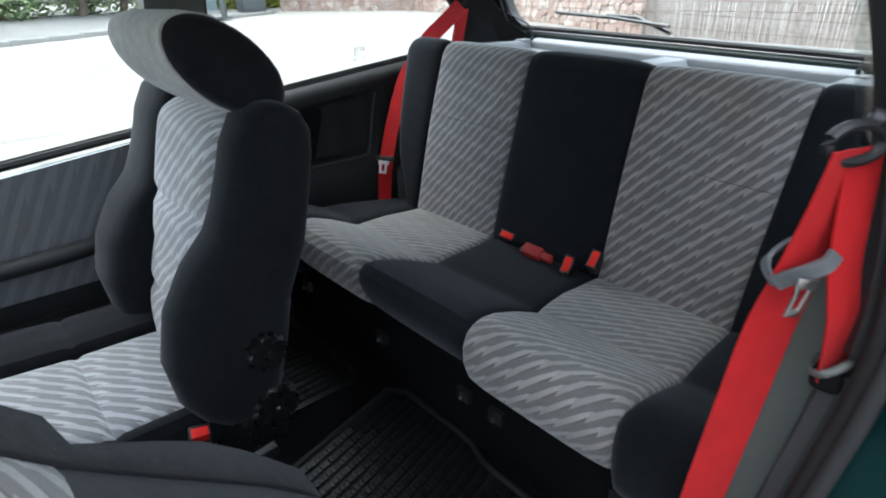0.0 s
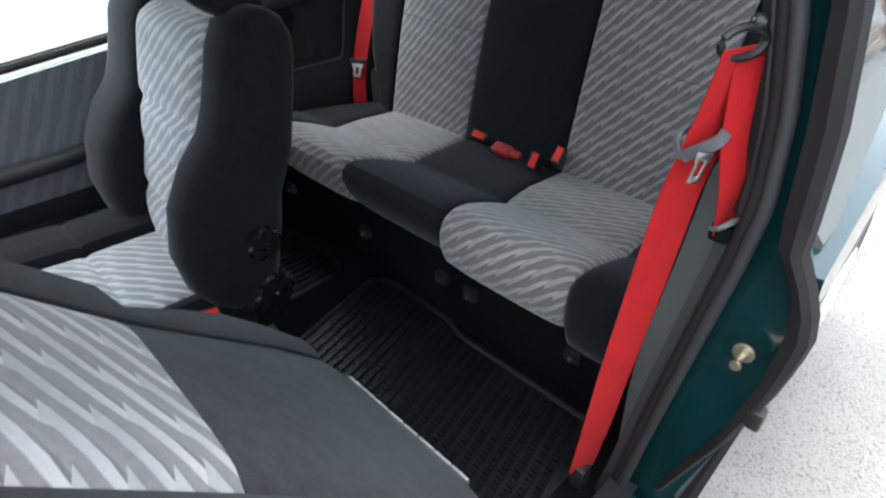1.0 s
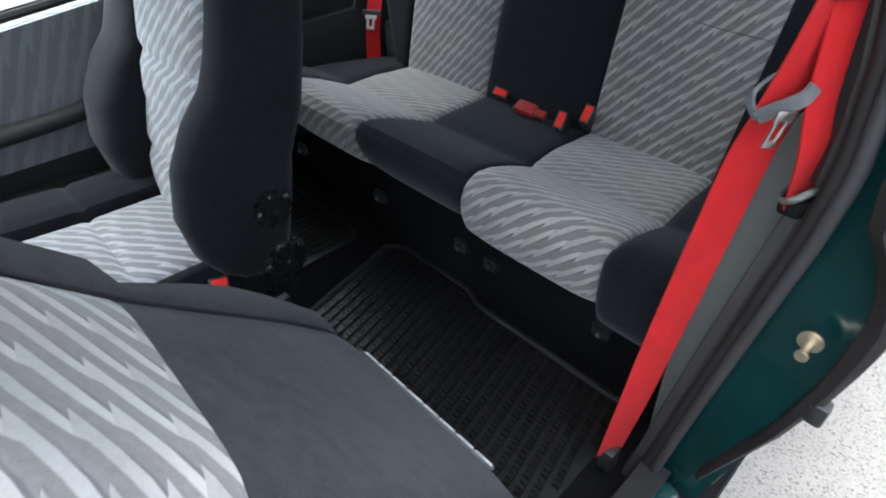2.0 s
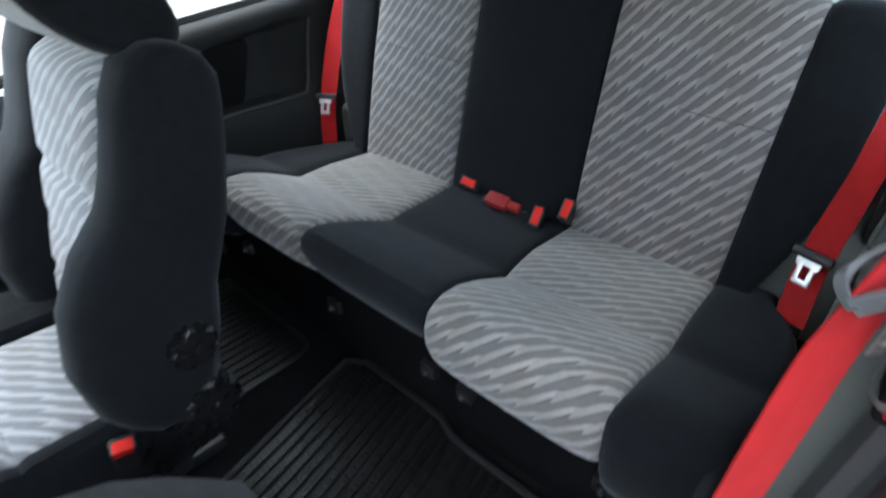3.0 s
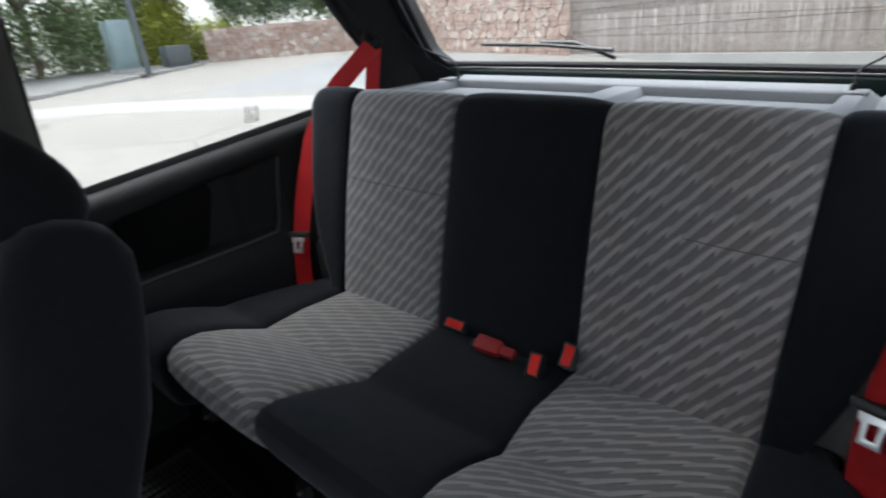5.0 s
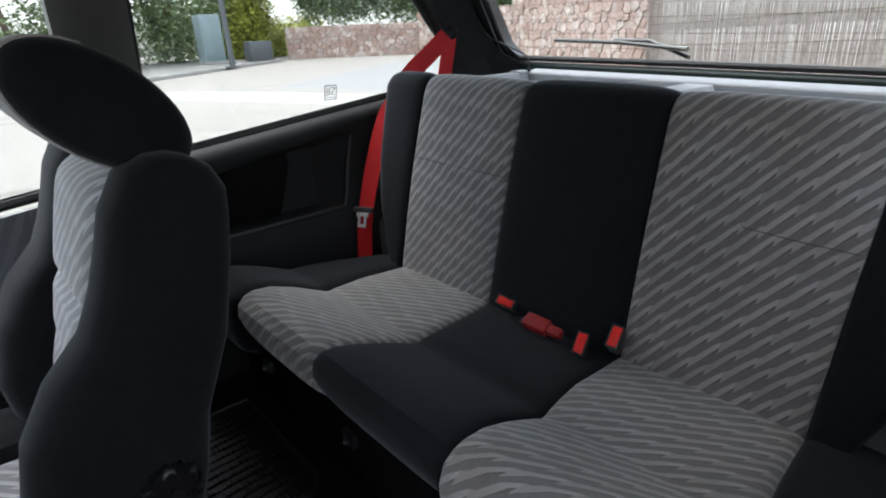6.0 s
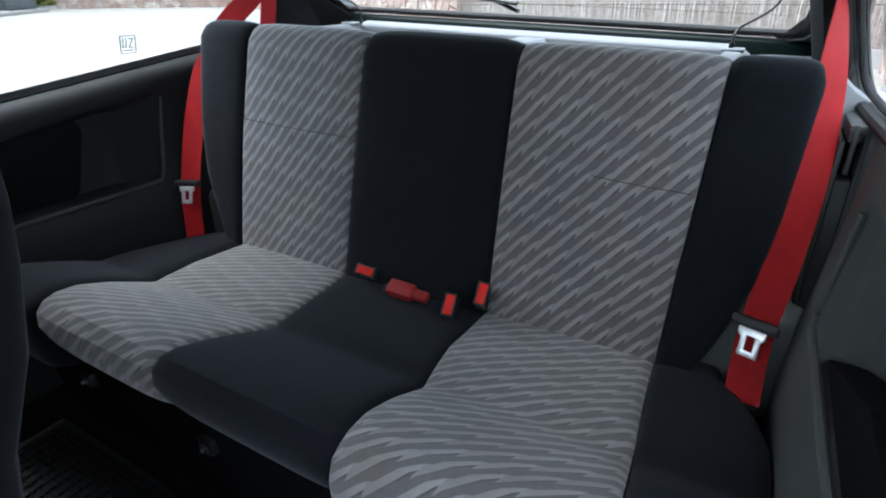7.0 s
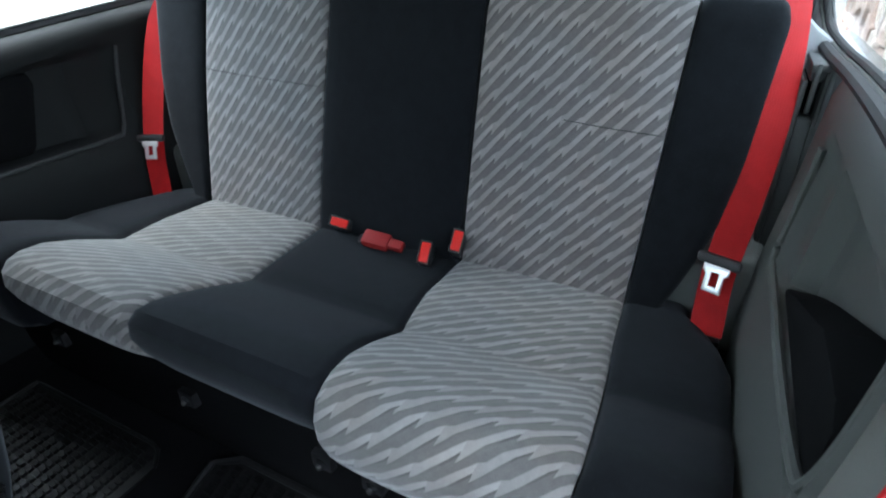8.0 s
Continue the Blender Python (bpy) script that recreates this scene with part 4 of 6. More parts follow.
for sx in (-1, 1):
    ox = -0.005
    part("side_rim", prism([(ox + sx * 0.440, 0.979), (ox + sx * 0.448, 1.003), (ox + sx * 0.478, 1.003), (ox + sx * 0.512, 0.978)], "y", 0.175, 0.505, 0.003), SHELF_GREY, shelf)
    part("cord_lug", box((ox + sx * 0.463 - 0.019, 0.425, 1.000), (ox + sx * 0.463 + 0.019, 0.475, 1.0075), 0.003, 2), SHELF_GREY, shelf)
skew(shelf, 0.042)
for sx in (-1, 1):
    cd = thing("shelf_cord", "thin black cord from the shelf to the tailgate", "cord", "shelf cords", at=(sx * 0.455, 0.455, 1.0))
    if sx < 0:
        pts = [(-0.440, 0.455, 1.024), (-0.4415, 0.455, 1.055), (-0.460, 0.455, 1.072), (-0.487, 0.454, 1.083), (-0.545, 0.452, 1.103), (-0.585, 0.450, 1.119), (-0.612, 0.446, 1.145), (-0.634, 0.435, 1.185)]
    else:
        pts = [(0.453, 0.455, 0.987), (0.453, 0.462, 1.006), (0.459, 0.472, 1.022), (0.482, 0.480, 1.037), (0.511, 0.480, 1.059), (0.527, 0.474, 1.092), (0.537, 0.462, 1.130), (0.545, 0.40, 1.22)]
    part("cord", tube(curve_pts(pts, 6), 0.0023, 8), BLACK_PLASTIC, cd)
    base = Vector(pts[0])
    part("cord_knob", disc(base + Vector((0, 0, 0.006)), (0, 0, 1), 0.005, 0.014, 14, 0.002), BLACK_PLASTIC, cd, "black cord knob")

# ---- belts ----


TONGUE_OUT = [(-0.020, 0.007), (0.020, 0.007), (0.020, 0.0185), (0.0145, 0.024), (0.0145, 0.052), (-0.0145, 0.052), (-0.0145, 0.024), (-0.020, 0.0185)]
TONGUE_IN = [(-0.0058, 0.0195), (0.0058, 0.0195), (0.0058, 0.022), (0.0058, 0.026), (0.0058, 0.042), (-0.0058, 0.042), (-0.0058, 0.026), (-0.0058, 0.022)]


def plate(m, outer, inner, z0, z1):
    """A flat plate with a window: two outlines of as many points, with thickness and rounded rims."""
    bm = bmesh.new()
    loops = [[bm.verts.new(m @ Vector((x, y, z))) for x, y in pts] for pts in (outer, inner) for z in (z0, z1)]
    n = len(outer)
    for p, q in ((0, 2), (3, 1), (1, 0), (2, 3)):
        for i in range(n):
            k = (i + 1) % n
            bm.faces.new((loops[p][i], loops[p][k], loops[q][k], loops[q][i]))
    bmesh.ops.recalc_face_normals(bm, faces=bm.faces)
    sharp = [e for e in bm.edges if len(e.link_faces) == 2 and e.calc_face_angle(0) > 1.0]
    bmesh.ops.bevel(bm, geom=sharp, offset=(z1 - z0) * 0.3, segments=2, affect='EDGES', profile=0.5)
    return bm


def tongue(at, along, across, parent, size=1.0, mat_metal=CHROME, slide=BLACK_PLASTIC):
    """Belt tongue: a plastic slide across the strap and a metal tongue with a window, hanging along the strap."""
    along, across = Vector(along).normalized(), Vector(across).normalized()
    nrm = across.cross(along).normalized()
    m = Matrix.Translation(at) @ Matrix((across, along, nrm)).transposed().to_4x4()
    s = size
    top = part("slide", box((-0.034 * s, -0.009 * s, -0.007), (0.034 * s, 0.009 * s, 0.007), 0.005, 2, m), slide, parent, "dark plastic belt slide")
    bm = plate(m, [(x * s, y * s) for x, y in TONGUE_OUT], [(x * s, y * s) for x, y in TONGUE_IN], 0.002, 0.006)
    part("metal_tongue", bm, mat_metal, top, "bright metal tongue")


def rear_belt(sx):
    b = thing("seat_belt", "red rear seat belt hanging beside the black bolster", "seat belt", "rear seat belts", at=(sx * 0.6, 0, 0.56))
    x = sx
    if sx < 0:
        pts = [(-0.602, 0.296, 1.130), (-0.602, 0.225, 1.083), (-0.606, 0.158, 1.036), (-0.607, 0.112, 0.985), (-0.623, 0.074, 0.925), (-0.631, 0.026, 0.80), (-0.624, -0.018, 0.67), (-0.612, -0.040, 0.555)]
        wid = [(0.51, 0.60, -0.62), (0.51, 0.60, -0.62), (0.55, 0.58, -0.58), (0.80, 0.50, -0.30), (0.82, 0.55, 0), (0.85, 0.50, 0), (0.9, 0.45, 0), (0.9, 0.45, 0)]
    else:
        pts = [(0.600, 0.300, 1.10), (0.604, 0.23, 1.04), (0.607, 0.15, 0.955), (0.606, 0.085, 0.85), (0.598, 0.035, 0.74), (0.588, 0.000, 0.64), (0.590, -0.040, 0.555)]
        wid = [(0.12, 0.99, 0), (0.40, 0.90, 0.0), (0.78, 0.6, 0), (0.94, 0.15, 0), (0.96, -0.15, 0), (0.95, -0.3, 0), (0.95, -0.3, 0)]
    part("webbing", ribbon(pts, wid), RED_WEB, b, "red woven webbing")
    top = Vector(pts[0])
    if sx < 0:
        part("rear_strap", ribbon([top + Vector((-0.006, 0.014, -0.004)), top + Vector((-0.010, 0.004, -0.06)), top + Vector((-0.012, -0.006, -0.11)), top + Vector((-0.012, -0.015, -0.20))], [(0.08, 1.0, 0)] * 4), RED_WEB, b)
    ring = [(top + Vector((0.022 * math.cos(a) - (0.010 if sx < 0 else 0.0), 0.012 + 0.012 * math.cos(a), 0.010 + 0.018 * math.sin(a)))) for a in [math.pi * 2 * k / 16 for k in range(17)]]
    part("upper_guide", tube(ring, 0.006, 8), PILLAR, b, "black belt guide")
    if sx > 0:
        part("guide_cover", disc(top + Vector((-0.006, 0.004, 0.020)), (-0.75, -0.65, 0.1), 0.0235, 0.012, 24, 0.004), TOWER, b, "round dark cover of the belt guide")
    part("guide_bolt", disc(top + Vector((sx * 0.02, 0.012, 0.026)), (-sx, -0.4, 0), 0.016, 0.03, 16, 0.003), PILLAR, b)
    d = Vector(pts[-1]) - Vector(pts[-3])
    w = Vector(wid[-2])
    n = w.cross(d).normalized()
    if n.y > 0:
        n = -n
    tongue(Vector(pts[-2]) + n * 0.013 - d.normalized() * 0.020, d, w if w.cross(d).y < 0 else -w, b, 0.92)
    part("anchor_plate", box((sx * 0.595 - 0.016, -0.048, 0.535), (sx * 0.595 + 0.016, -0.036, 0.552), 0.003), BLACK_PLASTIC, b)
    return b


rear_belt(-1)
rear_belt(1)

# driver's belt on the pillar
db = thing("seat_belt", "red driver's seat belt hung slack from the pillar guide", "seat belt", at=(0.64, -0.58, 0.4))
top = Vector((0.677, -0.560, 1.050))
part("webbing", ribbon([top, (0.673, -0.560, 1.005), (0.665, -0.558, 0.95), (0.656, -0.556, 0.90), (0.649, -0.556, 0.82), (0.641, -0.557, 0.72), (0.633, -0.558, 0.62), (0.624, -0.556, 0.50), (0.611, -0.552, 0.36)],
                       [(0.25, 0.95, 0), (0.36, 0.92, 0), (0.50, 0.87, 0), (0.57, 0.82, 0), (0.60, 0.80, 0), (0.60, 0.80, 0), (0.58, 0.82, 0), (0.52, 0.85, 0), (0.40, 0.92, 0)], 0.047), RED_WEB, db, "red woven webbing")
part("return_strap", ribbon([top + Vector((0.004, 0.012, 0.0)), (0.690, -0.548, 0.965), (0.699, -0.543, 0.915), (0.700, -0.525, 0.855)],
                            [(0.5, 0.85, 0), (0.45, 0.9, 0), (0.4, 0.9, 0), (0.3, 0.95, 0)], 0.031), RED_WEB, db, "red webbing running into the pillar slot")
ring = [top + Vector((0.012 * math.cos(a), 0.018 * math.cos(a), 0.004 + 0.013 * math.sin(a))) for a in [2 * math.pi * k / 16 for k in range(17)]]
part("upper_guide", tube(ring, 0.0042, 8), BLACK_PLASTIC, db, "black swivelling belt guide")
part("guide_bolt", disc(top + Vector((0.004, 0.010, 0.020)), (-1, -0.5, 0.2), 0.007, 0.012, 18, 0.003), BLACK_PLASTIC, db, "black cover of the guide bolt")
# bent plastic slide: a thin arm that stands off the strap and a broad bar across it, with the metal tongue hanging from it
bm = ribbon([(0.663, -0.562, 0.983), (0.655, -0.570, 0.976), (0.6475, -0.575, 0.965), (0.6475, -0.577, 0.956), (0.657, -0.578, 0.945)], [(0, -0.4, 1), (0.2, -0.4, 1), (0.5, -0.4, 0.8), (1, -0.3, 0.3), (0.8, -0.3, 0.5)], 0.0062, 0.0034, 4)
merge(bm, ribbon([(0.656, -0.578, 0.946), (0.663, -0.577, 0.952), (0.6735, -0.574, 0.960), (0.683, -0.569, 0.968), (0.6855, -0.563, 0.976)], [(-0.35, -0.3, 0.9)] * 5, 0.0125, 0.0036, 4))
sl = part("slide", bm, SLIDE_GREY, db, "grey plastic belt slide")
hang = Matrix.Translation((0.6785, -0.578, 0.963)) @ pose(0, 0, 0, 4, 10, 58) @ Matrix.Scale(0.74, 4)
bm = plate(hang @ pose(0, 0, 0, 90, 0, 0), [(x * 0.62, -y) for x, y in TONGUE_OUT], [(x * 0.62, -y) for x, y in TONGUE_IN], -0.0013, 0.0013)
part("metal_tongue", bm, STEEL, sl, "bright metal tongue")
part("lower_anchor", box((0.600, -0.566, 0.325), (0.624, -0.540, 0.372), 0.004), BLACK_PLASTIC, db, "black floor anchor")


# ---- belt buckles on the bench ----
def buckle(at, face, long_way, label, sx=0.0205, sy=0.0105, deep=0.07):
    """A buckle whose red end faces `face`, its longer side along long_way."""
    b = thing("belt_buckle", label, "seat belt buckle", "rear belt buckles", at=at)
    z = Vector(face).normalized()
    x = Vector(long_way)
    x = (x - z * x.dot(z)).normalized()
    m = Matrix.Translation(at) @ Matrix((x, z.cross(x), z)).transposed().to_4x4()
    part("housing", box((-sx, -sy, -deep), (sx, sy, 0.0), 0.004, 2, m), BLACK_PLASTIC, b, "black plastic buckle housing")
    part("release_button", box((-sx + 0.003, -sy + 0.002, -0.006), (sx - 0.003, sy - 0.003, 0.005), 0.002, 2, m), RED_PLASTIC, b, "bright red release button")
    fr = bmesh.new()
    t = 0.0010
    for lo, hi in (((-sx, -sy, -0.003), (-sx + t, sy, 0.004)), ((sx - t, -sy, -0.003), (sx, sy, 0.004)), ((-sx, -sy, -0.003), (sx, -sy + t, 0.004)), ((-sx, sy - 0.0015, -0.003), (sx, sy, 0.003))):
        box(lo, hi, 0.0008, 1, m, fr)
    part("bezel", fr, GREY_TRIM, b, "thin scuffed grey bezel")
    return b


buckle((-0.088, -0.034, 0.595), (0.25, -0.75, 0.62), (1, 0.1, -0.1), "red-topped belt buckle lying on the black cushion")
buckle((0.132, -0.082, 0.606), (0.30, -0.72, 0.60), (0.0, 0.45, 0.9), "red-topped belt buckle standing up from the cushion")
buckle((0.182, -0.056, 0.628), (0.30, -0.72, 0.60), (0.05, 0.45, 0.9), "red-topped belt buckle standing beside the split")
# loose lap belt end: a red plastic body lying on its side
lap = thing("lap_belt_tongue", "red plastic lap belt end lying on the black cushion", "seat belt buckle", at=(0.02, -0.05, 0.58))
m = Matrix.Translation((0.018, -0.052, 0.586)) @ pose(0, 0, 0, 28, 4, 4)
part("body", box((-0.034, -0.016, -0.010), (0.022, 0.016, 0.012), 0.006, 2, m), RED_DARK, lap, "red plastic body")
part("neck", box((0.018, -0.010, -0.008), (0.050, 0.010, 0.008), 0.004, 2, m), RED_DARK, lap)
part("strap_stub", box((-0.050, -0.010, -0.013), (-0.030, 0.010, -0.008), 0.002, 1, m), PIPING, lap)

# ---- passenger seat ----
seat = thing("front_passenger_seat", "black and pale grey patterned front passenger seat with tilted headrest", "car seat", at=(-0.3, -0.9, 0.3))
SIDE_REAR = [(0.47, -0.690), (0.58, -0.655), (0.66, -0.638), (0.76, -0.596), (0.86, -0.574), (0.92, -0.565), (0.955, -0.563), (0.985, -0.578), (1.0, -0.602)]
SIDE_FRONT = [(0.455, -0.800), (0.480, -0.832), (0.525, -0.858), (0.600, -0.867), (0.690, -0.845), (0.755, -0.806), (0.805, -0.757), (0.85, -0.735), (0.90, -0.717), (0.945, -0.703), (0.992, -0.675)]
PAD_FRONT = [(0.47, -0.800), (0.56, -0.794), (0.675, -0.765), (0.797, -0.735), (0.90, -0.708), (0.95, -0.690), (0.972, -0.660)]


def side_ring(x, grow, top=1.007):
    """Outline of the seat side at x; grow shrinks it towards the rounded edges."""
    cy, cz = -0.72, 0.78
    pts = [(-0.745, 0.445)]
    pts += [(y, z) for z, y in SIDE_FRONT]
    pts += [(-0.648, top), (-0.622, top)]
    pts += [(y, z) for z, y in reversed(SIDE_REAR)]
    out = []
    for y, z in pts:
        # shrink each point towards the spine of the seat
        sy = lerp([(0.45, -0.76), (0.66, -0.75), (0.80, -0.68), (0.92, -0.638), (1.01, -0.63)], z)
        out.append((x, sy + (y - sy) * grow, cz + (z - cz) * (0.86 + 0.14 * grow)))
    return out


def bolster(x0, x1):
    s = 1 if x1 > x0 else -1
    w = abs(x1 - x0)
    return loft([side_ring(x0 + s * w * t, g) for t, g in ((0, 0.50), (0.03, 0.72), (0.10, 0.88), (0.25, 0.97), (0.5, 1.0), (0.75, 0.98), (0.9, 0.90), (0.97, 0.78), (1, 0.62))])


part("side_bolster", bolster(-0.048, -0.150), DARK_FRONT, seat, "black cloth side bolster")
part("side_bolster", bolster(-0.650, -0.450), DARK_FRONT, seat, "black cloth side bolster")


def seat_pad():
    prof = [(y, z) for z, y in PAD_FRONT]
    fine = [(p.y, p.z) for p in curve_pts([(0, y, z) for y, z in prof], 5)]
    # quilted grooves
    q = []
    for y, z in fine:
        g = sum(0.010 * math.exp(-((z - c) / 0.010) ** 2) for c in (0.60, 0.69, 0.80))
        q.append((y + g, z))
    n = len(q)
    q += [(-0.63, 0.968), (-0.62, 0.92), (-0.68, 0.66), (-0.72, 0.48)]
    return pad(q, [-0.455] * len(q), [-0.145] * len(q), 12, 0.012, n, edge=0.006)


part("centre_pad", seat_pad(), ZIG_FRONT, seat, "grey patterned cloth centre pad, paled for the light on it")
part("seat_back_cover", loft([[(x, -0.635, 0.985), (x, -0.605, 0.975), (x, -0.585, 0.90), (x, -0.605, 0.80), (x, -0.655, 0.66), (x, -0.67, 0.55), (x, -0.72, 0.55), (x, -0.66, 0.9)]
                              for x in (-0.47, -0.3, -0.13)]), DARK_FRONT, seat, "black cloth back cover")


# headrest: a long oval cushion, patterned in front and black at the ends and back
def head_ring(x, g, lo, hi, n=18):
    cy, cz, tilt, a, b3 = -0.668, 1.056, radians(-39), 0.107, 0.060
    pts = []
    for k in range(n + 1):
        t = radians(lo + (hi - lo) * k / n)
        u, v = a * g * math.cos(t), b3 * g * math.sin(t)
        pts.append((x, cy + u * math.cos(tilt) - v * math.sin(tilt), cz + u * math.sin(tilt) + v * math.cos(tilt)))
    return pts


HST = ((-0.425, 0.5), (-0.421, 0.78), (-0.413, 0.90), (-0.402, 0.965), (-0.36, 0.995), (-0.27, 1.0), (-0.17, 0.995), (-0.115, 0.965), (-0.102, 0.90), (-0.093, 0.78), (-0.088, 0.5))
hr = part("headrest", loft([head_ring(x, g, 0, 350, 35) for x, g in HST]), DARK_FRONT, seat, "black cloth back and ends of the headrest")
fst = [s for s in HST if s[1] > 0.93]
front_r = [head_ring(x, g + 0.035, 118, 318) + head_ring(x, g - 0.05, 318, 118) for x, g in fst]
part("headrest_face", loft(front_r, [[(0.018 * j, p[0]) for j, p in enumerate(r)] for r in front_r]), PALE_CLOTH, hr, "pale grey cloth headrest face")
for x in (-0.22, -0.34):
    part("headrest_post", tube([(x, -0.645, 0.95), (x, -0.665, 1.03)], 0.006, 10), CHROME, hr)

# cushion of the passenger seat
PC = [(-1.33, 0.36), (-1.345, 0.42), (-1.335, 0.48), (-1.30, 0.515), (-1.22, 0.525), (-1.12, 0.517), (-1.03, 0.51), (-0.975, 0.505), (-0.962, 0.498), (-0.948, 0.504), (-0.90, 0.503), (-0.83, 0.500), (-0.76, 0.498)]
nf = len(PC)
PCF = PC + [(-0.74, 0.40), (-1.25, 0.36)]
part("cushion_pad", pad(PCF, [-0.415] * len(PCF), [-0.105] * len(PCF), 12, 0.012, nf), ZIG_FRONT, seat, "patterned cushion pad, paled for the light on it")
for a, b2, up in ((-0.107, -0.070, 0.0), (-0.560, -0.413, 0.022)):
    PB = [(y, z + up) for y, z in PC]
    PBF = PB + [(-0.74, 0.38), (-1.25, 0.36)]
    part("cushion_bolster", pad(PBF, [min(a, b2)] * len(PBF), [max(a, b2)] * len(PBF), 6, 0.010, nf), DARK_FRONT, seat, "black cloth cushion side")
part("seat_base", box((-0.52, -1.28, 0.30), (-0.09, -0.76, 0.43), 0.02), BLACK_PLASTIC, seat, "black seat frame")
for x in (-0.47, -0.13):
    part("seat_rail", box((x - 0.02, -1.30, 0.287), (x + 0.02, -0.70, 0.312), 0.004), BLACK_PLASTIC, seat, "black steel floor rail")


# recliner: ribbed knob and hinge plate on the inner side
def knob(at, r, depth, lobes=12):
    rings = []
    for x, g in ((0, 1.0), (depth * 0.7, 1.0), (depth, 0.86), (depth * 1.02, 0.45)):
        ring = []
        for k in range(lobes * 4):
            t = 2 * math.pi * k / (lobes * 4)
            rr = r * g * (1 + 0.075 * math.cos(lobes * t))
            ring.append((at[0] + x, at[1] + rr * math.cos(t), at[2] + rr * math.sin(t)))
        rings.append(ring)
    return loft(rings)


kb = part("recliner_knob", knob((-0.062, -0.715, 0.589), 0.036, 0.030), KNOB_BLACK, seat, "ribbed black recliner knob")
part("knob_cap", disc((-0.028, -0.715, 0.589), (1, 0, 0), 0.006, 0.004, 16, 0.001), RUBBER, kb, "worn knob centre")
kb = part("hinge_cover", knob((-0.066, -0.712, 0.462), 0.046, 0.024, 14), KNOB_BLACK, seat, "black hinge cover")
part("hinge_bolt", disc((-0.042, -0.712, 0.462), (1, 0, 0), 0.0035, 0.008, 12, 0.001), BOLT, kb, "dull hinge bolt")
part("hinge_plate", prism([(-0.84, 0.41), (-0.80, 0.46), (-0.74, 0.52), (-0.68, 0.51), (-0.66, 0.44), (-0.70, 0.38), (-0.82, 0.37)], "x", -0.080, -0.058, 0.004), KNOB_BLACK, seat, "black steel hinge plate")

# buckle beside the passenger cushion
fb = thing("belt_buckle", "red-topped buckle between the front seats", "seat belt buckle", at=(-0.03, -0.86, 0.40))
m = Matrix.Translation((-0.040, -0.850, 0.497)) @ pose(0, 0, 0, 28, 6, 78)
part("housing", box((-0.017, -0.012, -0.13), (0.017, 0.012, 0.0), 0.004, 2, m), BLACK_PLASTIC, fb, "black plastic buckle housing")
part("release_button", box((-0.0135, -0.013, -0.018), (0.0135, 0.004, 0.005), 0.002, 2, m), RED_PLASTIC, fb, "bright red release button")

# ---- driver's seat tipped forward ----
dseat = thing("front_driver_seat", "driver's seat tipped forward, showing its black and patterned back", "car seat", at=(0.42, -1.0, 0.3))
UP = Vector((0, -0.27, 0.32)).normalized()       # up along the tipped back
OUT = Vector((0, 0.32, 0.27)).normalized()       # away from its rear face
O = Vector((0, -0.764, 0.472))                   # its lower edge


def db_pt(x, h, d=0.0):
    return O + Vector((x, 0, 0)) + UP * h + OUT * d


def back_face(edge_l, edge_r, hs, thick=0.09, puff=0.01, nu=12, uv=True):
    rings, uvs = [], []
    for h in hs:
        xl, xr = lerp(edge_l, h), lerp(edge_r, h)
        ring, u2 = [], []
        for k in range(nu + 1):
            u = k / nu
            e = puff * (1 - abs(2 * u - 1) ** 6)
            x = xl + (xr - xl) * u
            ring.append(db_pt(x, h, e))
            u2.append((x, h))
        for k in (1, 0.5, 0):
            x = xl + (xr - xl) * k
            ring.append(db_pt(x, h, -thick))
            u2.append((x, h))
        rings.append(ring)
        uvs.append(u2)
    return loft(rings, uvs)


H = [0.0, 0.012, 0.05, 0.12, 0.2, 0.28, 0.34, 0.38, 0.410]
DL = [(0.0, 0.195), (0.125, 0.207), (0.25, 0.240), (0.410, 0.278)]
DR = [(0.0, 0.590), (0.25, 0.575), (0.410, 0.562)]
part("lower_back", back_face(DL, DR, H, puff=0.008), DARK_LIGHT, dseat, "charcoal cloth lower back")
HU = [0.412, 0.417, 0.45, 0.52, 0.60, 0.68, 0.76, 0.80]
part("back_panel", back_face([(0.4, 0.275), (0.53, 0.282), (0.8, 0.298)], [(0.4, 0.562), (0.8, 0.552)], HU, puff=0.010), ZIG_DRIVER, dseat, "zigzag patterned back panel, paled for the light on it")


def band(pts_in, pts_out, thick=0.10):
    """Padded dark border along one side of the back."""
    rings = []
    for (xi, h), (xo, _) in zip(pts_in, pts_out):
        m2 = (xi + xo) / 2
        rings.append([db_pt(xi, h, 0.003), db_pt(xi + (xo - xi) * 0.2, h, 0.006), db_pt(m2, h, 0.0075), db_pt(xi + (xo - xi) * 0.92, h, 0.007), db_pt(xo, h, 0.0),
                      db_pt(xo, h, -thick * 0.8), db_pt(m2, h, -thick), db_pt(xi, h, -thick)])
    return loft(rings)


hin = [0.0, 0.06, 0.12, 0.20, 0.28, 0.34, 0.38, 0.395, 0.414, 0.45, 0.52, 0.62, 0.72, 0.80]
inner_in = [(lerp(DL, h) - 0.001 if h < 0.411 else 0.2735 + 0.058 * (h - 0.4), h) for h in hin]
inner_out = [(lerp([(0.0, 0.126), (0.06, 0.122), (0.17, 0.124), (0.25, 0.160), (0.34, 0.210), (0.395, 0.240), (0.414, 0.196), (0.45, 0.198), (0.52, 0.207), (0.8, 0.235)], h), h) for h in hin]
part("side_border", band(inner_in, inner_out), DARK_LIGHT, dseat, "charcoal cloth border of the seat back")
